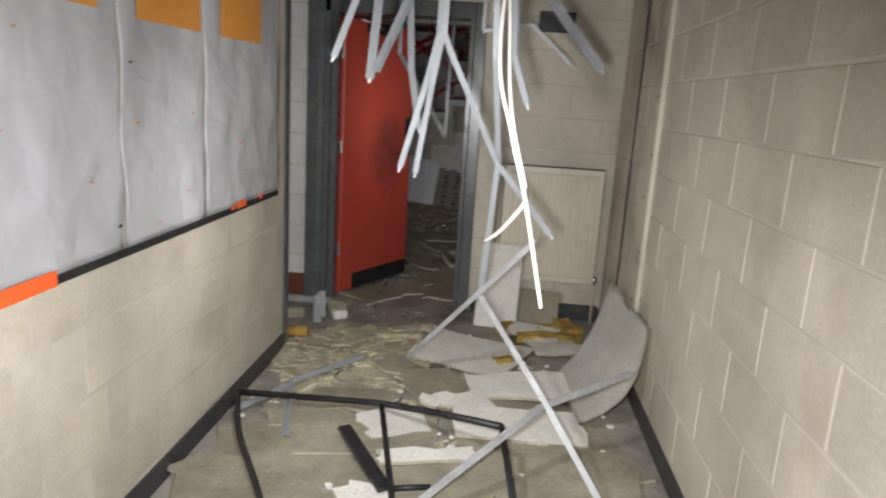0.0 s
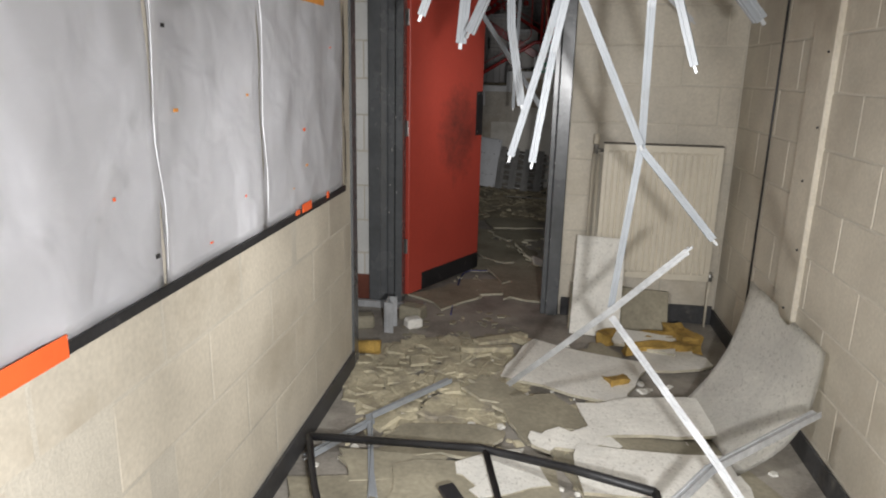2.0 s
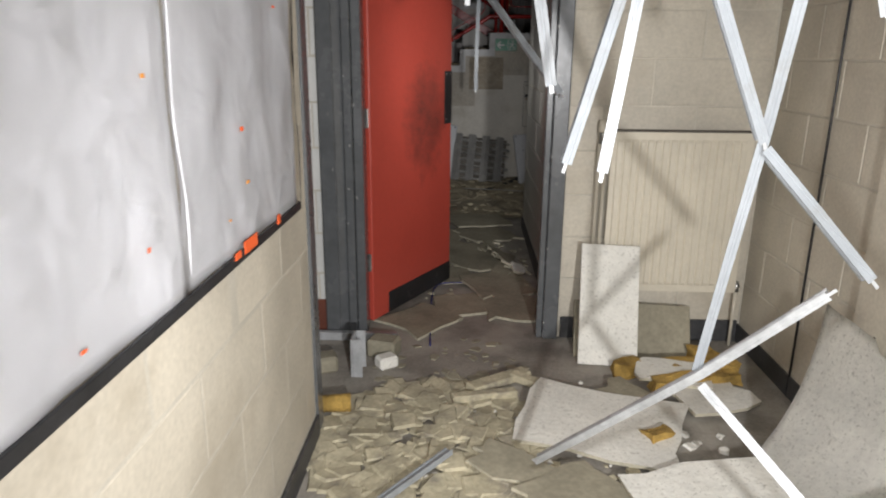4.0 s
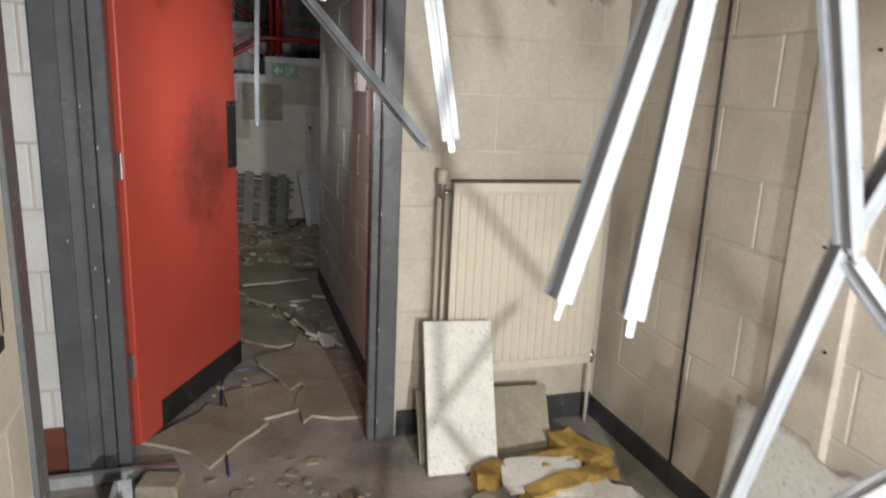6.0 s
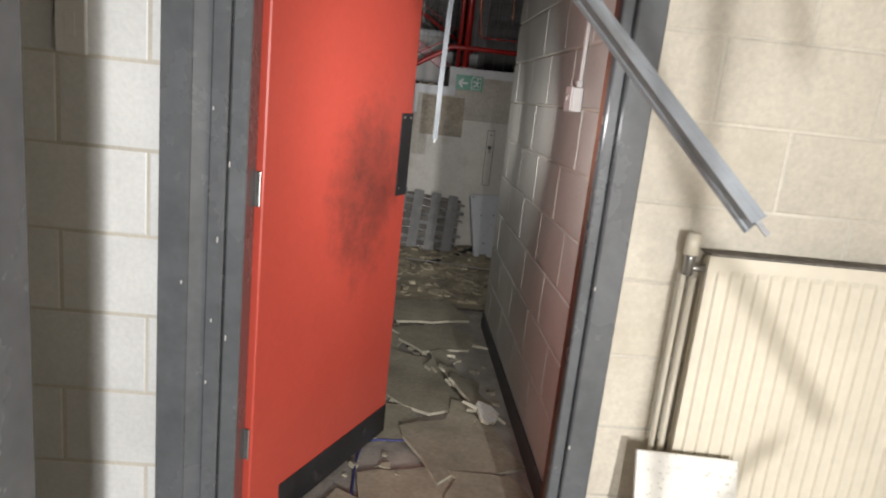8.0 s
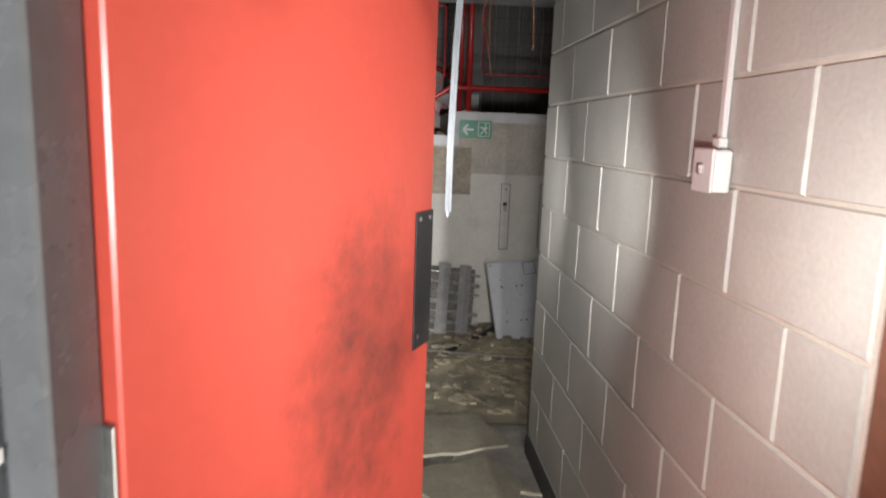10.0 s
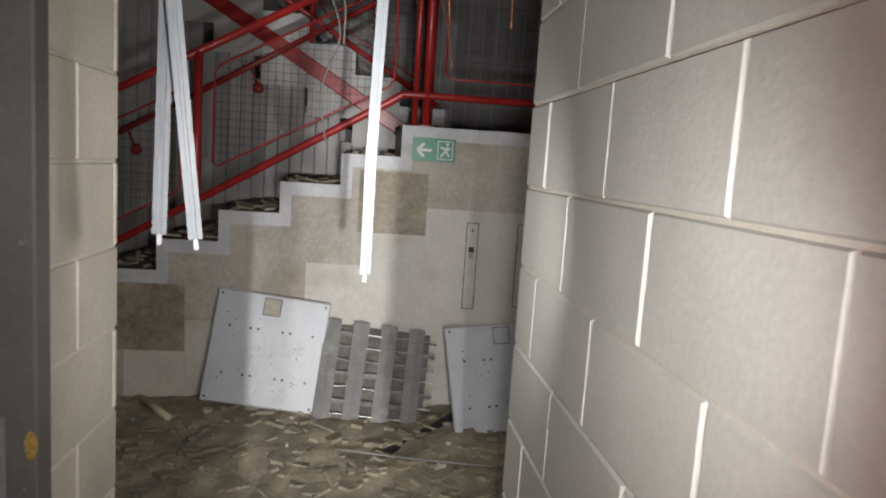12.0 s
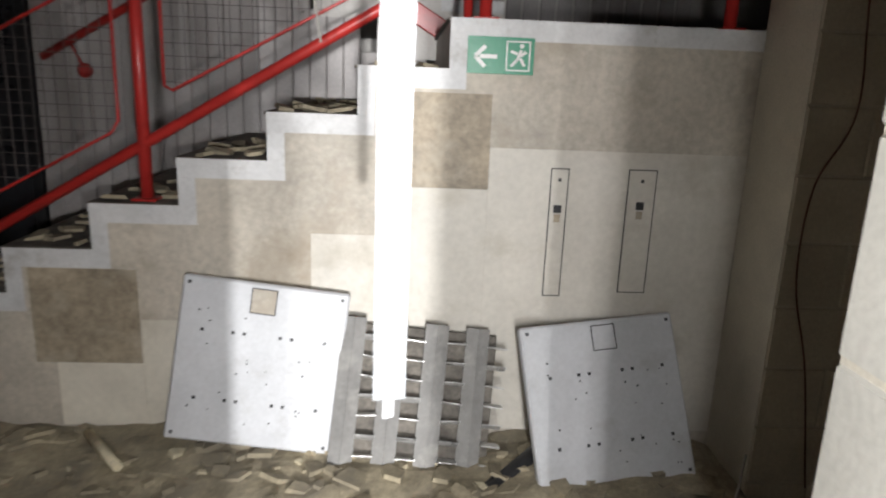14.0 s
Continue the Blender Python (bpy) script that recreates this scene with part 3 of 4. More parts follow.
# hanging cables
t = thing("hanging_cable", "white cables hanging loose and frayed from the ceiling", "cable")
tube("cable", curve_through([(1.47, 1.20, 2.75), (1.46, 1.20, 1.9), (1.45, 1.19, 1.62), (1.476, 1.17, 1.50), (1.505, 1.18, 1.40), (1.544, 1.184, 1.232)]), 0.0034, CABLE, t)
tube("cable", curve_through([(1.46, 1.21, 2.75), (1.452, 1.205, 1.9), (1.462, 1.195, 1.65), (1.474, 1.175, 1.53), (1.503, 1.17, 1.42)]), 0.003, CABLE, t)
tube("cable", curve_through([(1.507, 1.184, 1.40), (1.497, 1.20, 1.380), (1.47, 1.28, 1.33), (1.446, 1.355, 1.297)]), 0.0035, CABLE, t)
rng = random.Random(5)
for k, (x, y, z, mat, lab) in enumerate(((0.66, 8.3, 2.10, CABLE, "thin grey cable hanging in the hall"), (0.70, 8.35, 1.95, CABLE, "thin grey cable hanging in the hall"),
                                    (0.65, 8.6, 1.57, CABLE, "long pale wire hanging before the stair"), (1.16, 8.3, 2.05, COPPER, "copper wire hanging in the hall"),
                                    (1.13, 8.5, 1.90, COPPER, "copper wire hanging in the hall"), (1.36, 8.0, 2.0, COPPER, "red-brown wire hanging in the hall"),
                                    (0.60, 8.2, 2.15, BLACK, "dark cable hanging in the hall"))):
    t = thing("hanging_wire", lab, "wire", "hall wires")
    pts = [(x + rng.uniform(-0.05, 0.05), y + rng.uniform(-0.03, 0.03), 2.75 - (2.75 - z) * q / 5) for q in range(6)]
    tube("wire", curve_through(pts, 5), 0.0035, mat, t, 6)


# ---- passage fittings ----
def switch_box():
    t = thing("switch_box", "white surface switch box with broken key switch on conduit", "switch")
    box("back_box", (1.262, 5.70, 1.447), (1.299, 5.786, 1.535), WHITE, t, 0.004)
    box("front_plate", (1.254, 5.698, 1.445), (1.2615, 5.788, 1.537), WHITE, t, 0.003)
    bm = bmesh.new()
    add_box(bm, (1.244, 5.733, 1.482), (1.2535, 5.751, 1.505), 0.003)
    part("rocker", bm, CHROME, t, "broken metal key switch")
    bm = bmesh.new()
    add_box(bm, (1.286, 5.733, 1.5355), (1.299, 5.757, 2.75), 0.003)
    part("conduit", bm, WHITE, t, "white plastic mini trunking")
    box("collar", (1.280, 5.728, 1.5355), (1.2995, 5.762, 1.56), WHITE, t, 0.003)


switch_box()

t = thing("side_door_frame", "grey-brown painted side door frame in the passage", "door frame", kind="structure")
SIDE = material("dull_brown_grey_paint", (0.13, 0.125, 0.12), 0.4, vary=0.12, scale=4)
box("jamb", (0.02, 6.97, 0), (0.215, 7.035, 2.14), SIDE, t, 0.004)
box("jamb", (0.02, 6.015, 0), (0.215, 6.08, 2.14), SIDE, t, 0.004)
box("head", (0.02, 6.082, 2.07), (0.213, 6.968, 2.14), SIDE, t, 0.004)
for bx, bz in ((0.193, 1.301), (0.185, 0.786)):
    bm = bmesh.new()
    bmesh.ops.create_cone(bm, cap_ends=True, segments=12, radius1=0.008, radius2=0.006, depth=0.006, matrix=Matrix.Translation((bx, 6.9665, bz)) @ Matrix.Rotation(radians(90), 4, "X"))
    part("bolt", bm, CHROME, t, "worn steel bolt head")
bm = bmesh.new()
bmesh.ops.create_circle(bm, cap_ends=True, segments=14, radius=1.0)
for v in bm.verts:
    k = 1 + 0.25 * noise.noise(v.co * 2.1)
    v.co = Vector((0.204 + v.co.x * 0.013 * k, 6.9688, 0.882 + v.co.y * 0.032 * k))
part("rust_stain", bm, WOOL, t, "ochre stain on the paint")
t = thing("side_door", "dull brown-grey closed side door", "door")
box("leaf", (0.06, 6.084, 0.01), (0.105, 6.966, 2.065), SIDE, t, 0.003)
bm = bmesh.new()
bmesh.ops.create_cone(bm, cap_ends=True, segments=14, radius1=0.03, radius2=0.026, depth=0.012, matrix=Matrix.Translation((0.112, 6.88, 1.0)) @ Matrix.Rotation(radians(90), 4, "Y"))
k = part("handle_rose", bm, CHROME, t, "worn metal handle rose")
tube("handle", [(0.118, 6.88, 1.0), (0.16, 6.88, 1.0), (0.165, 6.79, 1.0)], 0.009, CHROME, k)


# ---- stair hall ----
RISE, RUN, FACE = 0.1725, 0.3195, 9.30
NOSE_X, NOSE_Z = -0.581, 0.845


def nose(k):
    """Place of the front edge of step k, counted from the first one seen whole."""
    return NOSE_X + k * RUN, NOSE_Z + k * RISE


def stair():
    t = thing("stair", "painted concrete stair with white stepped edge and dark dusty treads", "stair", kind="structure")
    for k in range(-4, 6):
        x, z = nose(k)
        x1 = x + RUN if k < 5 else 3.9
        box("step", (x, FACE + 0.001, 0.0), (x1, 12.4 if k == 5 else 10.45, z - 0.012), STONE, t)
        box("tread", (x - 0.012, FACE + 0.012, z - 0.0115), (x1 - 0.013 if k < 5 else x1, 12.4 if k == 5 else 10.45, z), TREAD, t, 0.003)
        # white band painted on the face: along the tread and down the riser
        box("edge_band", (x, FACE - 0.0025, z - 0.072), (x1 if k < 5 else 2.14, FACE + 0.0005, z - 0.001), WHITE_EDGE, t)
        if k > -4:
            box("edge_band", (x, FACE - 0.0025, z - RISE - 0.0715), (x + 0.062, FACE + 0.0005, z - 0.0725), WHITE_EDGE, t)
    return t


stair()
t = thing("wall_patch", "patched paint squares on the stair's side wall", "wall patch", kind="structure")
for x0, x1, z0, z1, mat in ((-0.50, -0.11, 0.40, 0.77, STONE_BROWN), (0.80, 1.175, 1.11, 1.45, STONE_BROWN),
                            (-0.425, -0.105, 0.14, 0.40, STONE_LIGHT), (-0.104, 0.30, 0.14, 0.575, STONE_LIGHT),
                            (0.53, 0.87, 0.14, 0.925, STONE_PALE), (0.871, 1.176, 0.14, 1.108, STONE_PALE), (1.177, 2.135, 0.14, 1.262, STONE_PALE)):
    box("patch", (x0, FACE - 0.0018, z0), (x1, FACE + 0.0004, z1), mat, t, label="pale smooth patch" if mat in (STONE_PALE, STONE_LIGHT) else "brown stained patch")


def service_plate(x0, x1, z0, z1, mat):
    t = thing("service_plate", "narrow blanked plate with old lock marks on the wall", "plate", "service plates")
    box("plate", (x0, FACE - 0.006, z0), (x1, FACE - 0.002, z1), mat, t, 0.001)
    for a, b, c, d in ((x0 - 0.004, x0, z0 - 0.004, z1 + 0.004), (x1, x1 + 0.004, z0 - 0.004, z1 + 0.004), (x0, x1, z1, z1 + 0.004), (x0, x1, z0 - 0.004, z0)):
        box("gap", (a, FACE - 0.0045, c), (b, FACE - 0.0021, d), BLACK, t, label="dark gap round the plate")
    xm = (x0 + x1) / 2
    box("lock_mark", (xm - 0.016, FACE - 0.0072, z0 + 0.32), (xm + 0.014, FACE - 0.0061, z0 + 0.35), BLACK, t, label="dark lock mark")
    box("lock_mark", (xm - 0.006, FACE - 0.0072, z1 - 0.045), (xm + 0.006, FACE - 0.0061, z1 - 0.033), BLACK, t, label="dark screw hole")
    box("lock_mark", (xm - 0.013, FACE - 0.0072, z0 + 0.285), (xm + 0.011, FACE - 0.0061, z0 + 0.315), STONE_BROWN, t, label="rusty lock mark")


service_plate(1.41, 1.47, 0.71, 1.193, STONE_PALE)
service_plate(1.70, 1.80, 0.73, 1.197, STONE_PALE)


def exit_sign():
    t = thing("exit_sign", "green emergency exit sign with white arrow and pictogram", "sign")
    x0, x1, z0, z1 = 1.078, 1.313, 1.521, 1.647
    box("plate", (x0, FACE - 0.0085, z0), (x1, FACE - 0.0028, z1), GREEN, t, 0.001)
    y0, y1 = FACE - 0.0105, FACE - 0.0086
    bm = bmesh.new()
    # arrow pointing to the stair's foot
    cx, cz = x0 + 0.062, (z0 + z1) / 2 - 0.004
    add_box(bm, (cx - 0.02, y0, cz - 0.007), (cx + 0.042, y1, cz + 0.007))
    for s in (1, -1):
        add_box(bm, (0, y0, -0.007), (0.05, y1, 0.007), 0, Matrix.Translation((cx - 0.035, 0, cz)) @ Matrix.Rotation(-s * radians(45), 4, "Y"))
    part("arrow", bm, WHITE, t, "white arrow")
    bm = bmesh.new()
    dx0, dx1, dz0, dz1 = x0 + 0.135, x1 - 0.014, z0 + 0.012, z1 - 0.012
    for a, b, c, d in ((dx0, dx0 + 0.005, dz0, dz1), (dx1 - 0.005, dx1, dz0, dz1), (dx0, dx1, dz1 - 0.005, dz1), (dx0, dx1, dz0, dz0 + 0.005)):
        add_box(bm, (a, y0, c), (b, y1, d))
    mx, mz = (dx0 + dx1) / 2, (dz0 + dz1) / 2
    for px, pz, ln, rot in ((0.004, 0.004, 0.036, 70), (-0.012, -0.022, 0.034, 48), (0.016, -0.02, 0.03, -60), (-0.014, 0.012, 0.026, -20), (0.018, 0.008, 0.024, 35)):
        add_box(bm, (-ln / 2, y0, -0.005), (ln / 2, y1, 0.005), 0, Matrix.Translation((mx + px, 0, mz + pz)) @ Matrix.Rotation(-radians(rot), 4, "Y"))
    bmesh.ops.create_cone(bm, cap_ends=True, segments=10, radius1=0.008, radius2=0.008, depth=0.002,
                          matrix=Matrix.Translation((mx + 0.012, (y0 + y1) / 2, mz + 0.034)) @ Matrix.Rotation(radians(90), 4, "X"))
    part("pictogram", bm, WHITE, t, "white exit pictogram")


exit_sign()


# ---- balustrades ----
def mesh_panel(t, x0, x1, z_at, height, y, slope, wires_x, wires_z):
    """A welded-wire panel in a thin round frame, its top and bottom following the slope."""
    lo = lambda x: z_at + (x - x0) * slope
    r = 0.03
    pts = [(x0, y, lo(x0) + r), (x0, y, lo(x0) + height - r), (x0 + r, y, lo(x0 + r) + height), (x1 - r, y, lo(x1 - r) + height), (x1, y, lo(x1) + height - r),
           (x1, y, lo(x1) + r), (x1 - r, y, lo(x1 - r)), (x0 + r, y, lo(x0 + r)), (x0, y, lo(x0) + r)]
    f = tube("mesh_frame", pts, 0.006, RAIL, t, 6, "thin red panel frame")
    bm = bmesh.new()
    for i in range(1, wires_x):
        x = x0 + (x1 - x0) * i / wires_x
        add_tube(bm, [(x, y, lo(x)), (x, y, lo(x) + height)], 0.0018, 4, False)
    za, zb = min(lo(x0), lo(x1)), max(lo(x0), lo(x1)) + height
    k = int((zb - za) / wires_z)
    for i in range(1, k):
        z = za + i * wires_z
        xs = [x0, x1]
        if abs(slope) > 0.01:
            a, b = x0 + (z - height - z_at) / slope, x0 + (z - z_at) / slope
            a, b = min(a, b), max(a, b)
            xs = [max(x0, a), min(x1, b)]
        if xs[1] - xs[0] > 0.03:
            add_tube(bm, [(xs[0], y + 0.003, z), (xs[1], y + 0.003, z)], 0.0018, 4, False)
    part("wire_mesh", bm, WIRE, f, "welded wire infill")


def balustrade_near():
    t = thing("balustrade", "red painted tubular stair balustrade with wire mesh panels", "balustrade")
    y = 9.39
    s = 0.545
    low = lambda x: 0.727 + (x + 0.924) * 0.592
    top = lambda x: 2.009 + (x + 0.107) * s
    tube("bottom_rail", [(-1.75, y, low(-1.75)), (0.95, y, low(0.95)), (1.01, y, 1.878), (1.10, y, 1.88), (2.6, y, 1.88)], 0.021, RAIL, t, 10)
    tube("top_rail", [(-1.75, y, top(-1.75)), (1.06, y, top(1.06))], 0.022, RAIL, t, 10)
    for x, z0, z1 in ((-1.32, nose(-3)[1], top(-1.32)), (-0.085, nose(1)[1], top(-0.085)), (1.145, 1.707, 3.2), (2.045, 1.707, 3.2)):
        tube("post", [(x, y, z0), (x, y, z1)], 0.023, RAIL, t, 10)
        box("base_plate", (x - 0.045, y - 0.045, z0), (x + 0.045, y + 0.045, z0 + 0.01), RAIL, t, 0.002)
    tube("post", [(1.085, y + 0.05, 1.707), (1.085, y + 0.05, 3.2)], 0.017, RAIL, t, 10)
    mesh_panel(t, 0.0, 0.96, low(0.0) + 0.13, 0.54, y, s, 24, 0.045)
    mesh_panel(t, -1.18, -0.17, low(-1.18) + 0.15, 0.54, y, s, 24, 0.045)
    mesh_panel(t, 1.24, 2.3, 1.98, 0.75, y, 0.0, 22, 0.10)
    tube("upper_rail", [(1.085, y, 2.80), (2.6, y, 2.80)], 0.022, RAIL, t, 10)


balustrade_near()

t = thing("wall_handrail", "red handrail with round brackets along the far side of the stair", "handrail")
s = 0.592
tube("rail", [(-0.94, 10.42, 1.53), (0.95, 10.42, 1.53 + 1.89 * s)], 0.021, RAIL, t, 10)
for x in (-0.80, 0.0, 0.8):
    z = 1.53 + (x + 0.94) * s
    b = tube("bracket", [(x, 10.42, z), (x + 0.05, 10.43, z - 0.12)], 0.007, RAIL, t, 6)
    bm = bmesh.new()
    bmesh.ops.create_uvsphere(bm, u_segments=12, v_segments=8, radius=0.038, matrix=Matrix.Translation((x + 0.055, 10.44, z - 0.14)))
    for f in bm.faces:
        f.smooth = True
    part("rose", bm, RAIL, b)


def upper_flight():
    t = thing("upper_stair", "upper stair flight with pale stepped side and red steel stringer", "stair", kind="structure")
    for k in range(9):
        x = 1.36 - k * 0.326
        z = 1.707 + (k + 1) * 0.194
        box("step", (x - 0.326, 10.52, z - 0.50), (x, 12.3, z), PLASTER, t)
        box("edge_band", (x - 0.326, 10.516, z - 0.06), (x, 10.5195, z), WHITE_EDGE, t)
    bm = bmesh.new()
    run = Vector((-0.326, 0, 0.194)).normalized()
    up = Vector((0.194, 0, 0.326)).normalized()
    m = Matrix((run, Vector((0, -1, 0)), up)).transposed().to_4x4()
    m.translation = (1.42, 10.51, 1.52)
    add_box(bm, (-0.1, 0.0, -0.05), (3.4, 0.04, 0.05), 0.006, m)
    part("stringer", bm, RAIL, t, "red steel stringer")


upper_flight()
t = thing("upper_balustrade", "red tubular balustrade of the upper flight", "balustrade")
sl = -0.194 / 0.326
zz = lambda x, h: 1.80 + h + (x - 1.30) * sl
for h in (0.12, 0.95):
    tube("rail", [(1.30, 10.49, zz(1.30, h)), (-1.2, 10.49, zz(-1.2, h))], 0.021, RAIL, t, 8)
for x in (1.25, 0.4, -0.5):
    tube("post", [(x, 10.49, zz(x, -0.05)), (x, 10.49, zz(x, 0.97))], 0.021, RAIL, t, 8)
mesh_panel(t, 0.47, 1.19, zz(0.47, 0.2), 0.62, 10.49, sl, 16, 0.06)
mesh_panel(t, -0.43, 0.33, zz(-0.43, 0.2), 0.62, 10.49, sl, 16, 0.06)

# ribbed cladding below the upper flight, beside the stair
RIBBED = material("pinkish_grey_ribbed_cladding", (0.44, 0.415, 0.405), 0.55, vary=0.12, scale=3, stain=(0.33, 0.30, 0.28), stain_at=0.62, stain_scale=2.5, spread=0.06)
t = thing("wall_stair_side", "pinkish grey ribbed cladding under the upper stair flight", "wall", kind="structure")
x = -1.04
while x < 1.26:
    k = max(0, math.floor((1.36 - x - 0.088) / 0.326))
    top = 1.707 + (k + 1) * 0.194 - 0.47
    box("panel", (x, 10.532, 0.0), (x + 0.085, 10.552, top), RIBBED, t, 0.006)
    x += 0.0875
box("backing", (-1.04, 10.5525, 0.0), (1.30, 10.57, 1.42), RIBBED, t)
t = thing("slatted_panel", "grey upright slats on the wall behind the landing", "wall panel", kind="structure")
for k in range(16):
    box("slat", (0.95 + k * 0.135, 12.37, 1.75), (0.95 + k * 0.135 + 0.112, 12.395, 4.4), RIBBED, t, 0.006)

# dark glazed screen behind the stair's foot
t = thing("glazed_screen", "dark framed glazed screen behind the stair foot", "screen", kind="structure")
box("glass_panel", (-3.1, 10.55, 0.1), (-1.05, 10.57, 2.7), DARK, t)
for x in (-3.1, -2.6, -2.1, -1.6, -1.1):
    box("mullion", (x, 10.51, 0.0), (x + 0.05, 10.549, 2.7), BLACK, t, 0.003)
box("rail", (-3.1, 10.505, 1.5), (-1.05, 10.5095, 1.55), BLACK, t)


# ---- fallen light fittings ----
def lean(x, y, z, roll, back, turn=0.0):
    return pose(x, y, z, 0, 0, turn) @ Matrix.Rotation(radians(roll), 4, "Y") @ Matrix.Rotation(radians(-back), 4, "X")


def fitting_back(m, label, hatch_x, hatch_dark):
    t = thing("light_fitting", label, "light fitting", "fallen light fittings")
    bm = bmesh.new()
    add_box(bm, (0, 0, 0), (0.6, 0.045, 0.6), 0.008)
    part("housing", bm, PANEL, t)
    h = box("hatch", (hatch_x, -0.004, 0.49), (hatch_x + 0.09, -0.0005, 0.58), STONE if hatch_dark else PANEL, t, 0.001, "cable entry hatch")
    for a, b, c, d in ((0, 0.09, 0.088, 0.092), (0, 0.09, -0.002, 0.002), (-0.002, 0.002, 0, 0.09), (0.088, 0.092, 0, 0.09)):
        box("hatch_gap", (hatch_x + a, -0.0048, 0.49 + c), (hatch_x + b, -0.0041, 0.49 + d), BLACK, h)
    rng = random.Random(int(hatch_x * 100))
    spots = [(u, v) for v in (0.16, 0.41) for u in (0.09, 0.20, 0.24, 0.37, 0.41, 0.53)]
    spots += [(rng.uniform(0.05, 0.55), rng.uniform(0.05, 0.5)) for _ in range(22)]
    for i, (u, v) in enumerate(spots):
        s = 0.006 if i < 12 else rng.uniform(0.002, 0.004)
        box("hole", (u - s, -0.0018, v - s), (u + s, -0.0004, v + s * 0.9), BLACK, t)
    for u, v in ((0.025, 0.025), (0.575, 0.025), (0.025, 0.575), (0.575, 0.575)):
        box("hole", (u - 0.006, -0.0018, v - 0.006), (u + 0.006, -0.0004, v + 0.006), BLACK, t)
    t.matrix_world = m
    return t


fitting_back(lean(0.020, 9.10, 0.20, 6.5, 12, 0), "pale square light fitting leaning face to the wall", 0.25, True)
fitting_back(lean(1.375, 8.90, 0.085, -4.0, 24, 9), "pale square light fitting leaning beside the louvre", 0.27, False)


def fitting_louvre(m):
    t = thing("light_fitting", "louvred light fitting with bent aluminium blades leaning on the wall", "light fitting", "fallen light fittings")
    # dark colour on the housing replaces the shade between the blades
    box("housing", (0.01, 0.05, 0.01), (0.59, 0.062, 0.59), TREAD, t, 0.004, "inside of the housing, darkened for the shade between the blades")
    for k, u in enumerate((0.0, 0.155, 0.31, 0.465)):
        bm = bmesh.new()
        for s in (0, 1):
            add_box(bm, (0.0, -0.002, 0), (0.048, 0.002, 0.62), 0.0, Matrix.Translation((u + 0.045, 0, -0.01)) @ Matrix.Rotation(radians(25 if s else 155), 4, "Z"))
        part("blade", bm, LOUVRE_PAINT, t, "long reflector blade")
    rng = random.Random(3)
    for u in (0.088, 0.243, 0.398, 0.553):
        for j in range(8):
            bm = bmesh.new()
            add_box(bm, (0, -0.012, 0), (0.072, 0.036, 0.003), 0.0, Matrix.Translation((u, 0.004, 0.04 + j * 0.072)) @ Matrix.Rotation(radians(rng.uniform(-5, 5)), 4, "Y") @ Matrix.Rotation(radians(rng.uniform(-28, 10)), 4, "X"))
            part("cross_blade", bm, LOUVRE_BRIGHT, t)
    t.matrix_world = m


fitting_louvre(lean(0.61, 9.0, 0.07, 5.5, 20, 2))


# ---- debris ----
def slab(name, x, y, z, sx, sy, yaw, tilt_x, tilt_y, mat, label, category, thick=0.015, seed=0, rough=0.03, group=""):
    """A broken board: a rectangle with nibbled edges, turned and tilted."""
    rng = random.Random(seed * 31 + 7)
    pts = []
    for (ax, ay), (bx, by) in (((-1, -1), (1, -1)), ((1, -1), (1, 1)), ((1, 1), (-1, 1)), ((-1, 1), (-1, -1))):
        k = rng.randint(3, 5)
        for i in range(k):
            q = i / k
            j = rough if i else rough * 1.5 * rng.random()
            pts.append(((ax + (bx - ax) * q) * sx / 2 + rng.uniform(-j, j), (ay + (by - ay) * q) * sy / 2 + rng.uniform(-j, j)))
    bm = bmesh.new()
    a = [bm.verts.new((px, py, thick)) for px, py in pts]
    b = [bm.verts.new((px * 0.995, py * 0.995, 0)) for px, py in pts]
    bm.faces.new(a)
    bm.faces.new(b[::-1])
    for i in range(len(pts)):
        j = (i + 1) % len(pts)
        bm.faces.new((b[i], b[j], a[j], a[i])).material_index = 1
    bmesh.ops.recalc_face_normals(bm, faces=list(bm.faces))
    bmesh.ops.triangulate(bm, faces=[f for f in bm.faces if len(f.verts) > 4])
    ob = part(name, bm, (mat, CORE))
    ob.matrix_world = pose(x, y, z, tilt_x, tilt_y, yaw)
    return tagged(ob, label, category, group)


WT, BT = "broken white fissured ceiling tile lying on the floor", "grey-brown back of a broken ceiling tile on the floor"
slab("ceiling_tile", 1.37, 4.07, 0.03, 0.62, 0.52, -18, 1, 2, TILE, WT, "ceiling tile", seed=1, group="fallen ceiling tiles")
slab("ceiling_tile", 1.68, 3.59, 0.045, 0.60, 0.30, 8, 3, -3, TILE, WT, "ceiling tile", seed=2, group="fallen ceiling tiles")
slab("ceiling_tile", 1.65, 3.17, 0.03, 0.62, 0.30, 2, 2, 1, TILE, WT, "ceiling tile", seed=3, rough=0.015, group="fallen ceiling tiles")
slab("ceiling_tile", 1.72, 3.09, 0.006, 0.72, 0.90, 24, 0.5, 0.5, TILE_BACK, BT, "ceiling tile", seed=4, rough=0.02, group="fallen ceiling tiles")
slab("ceiling_tile", 1.25, 2.57, 0.006, 0.62, 0.55, -6, 0.4, 0, TILE_BACK, BT, "ceiling tile", seed=5, group="fallen ceiling tiles")
slab("ceiling_tile", 0.63, 2.74, 0.006, 0.62, 0.58, 15, 0.5, 0.5, TILE_BACK, BT, "ceiling tile", seed=6, group="fallen ceiling tiles")
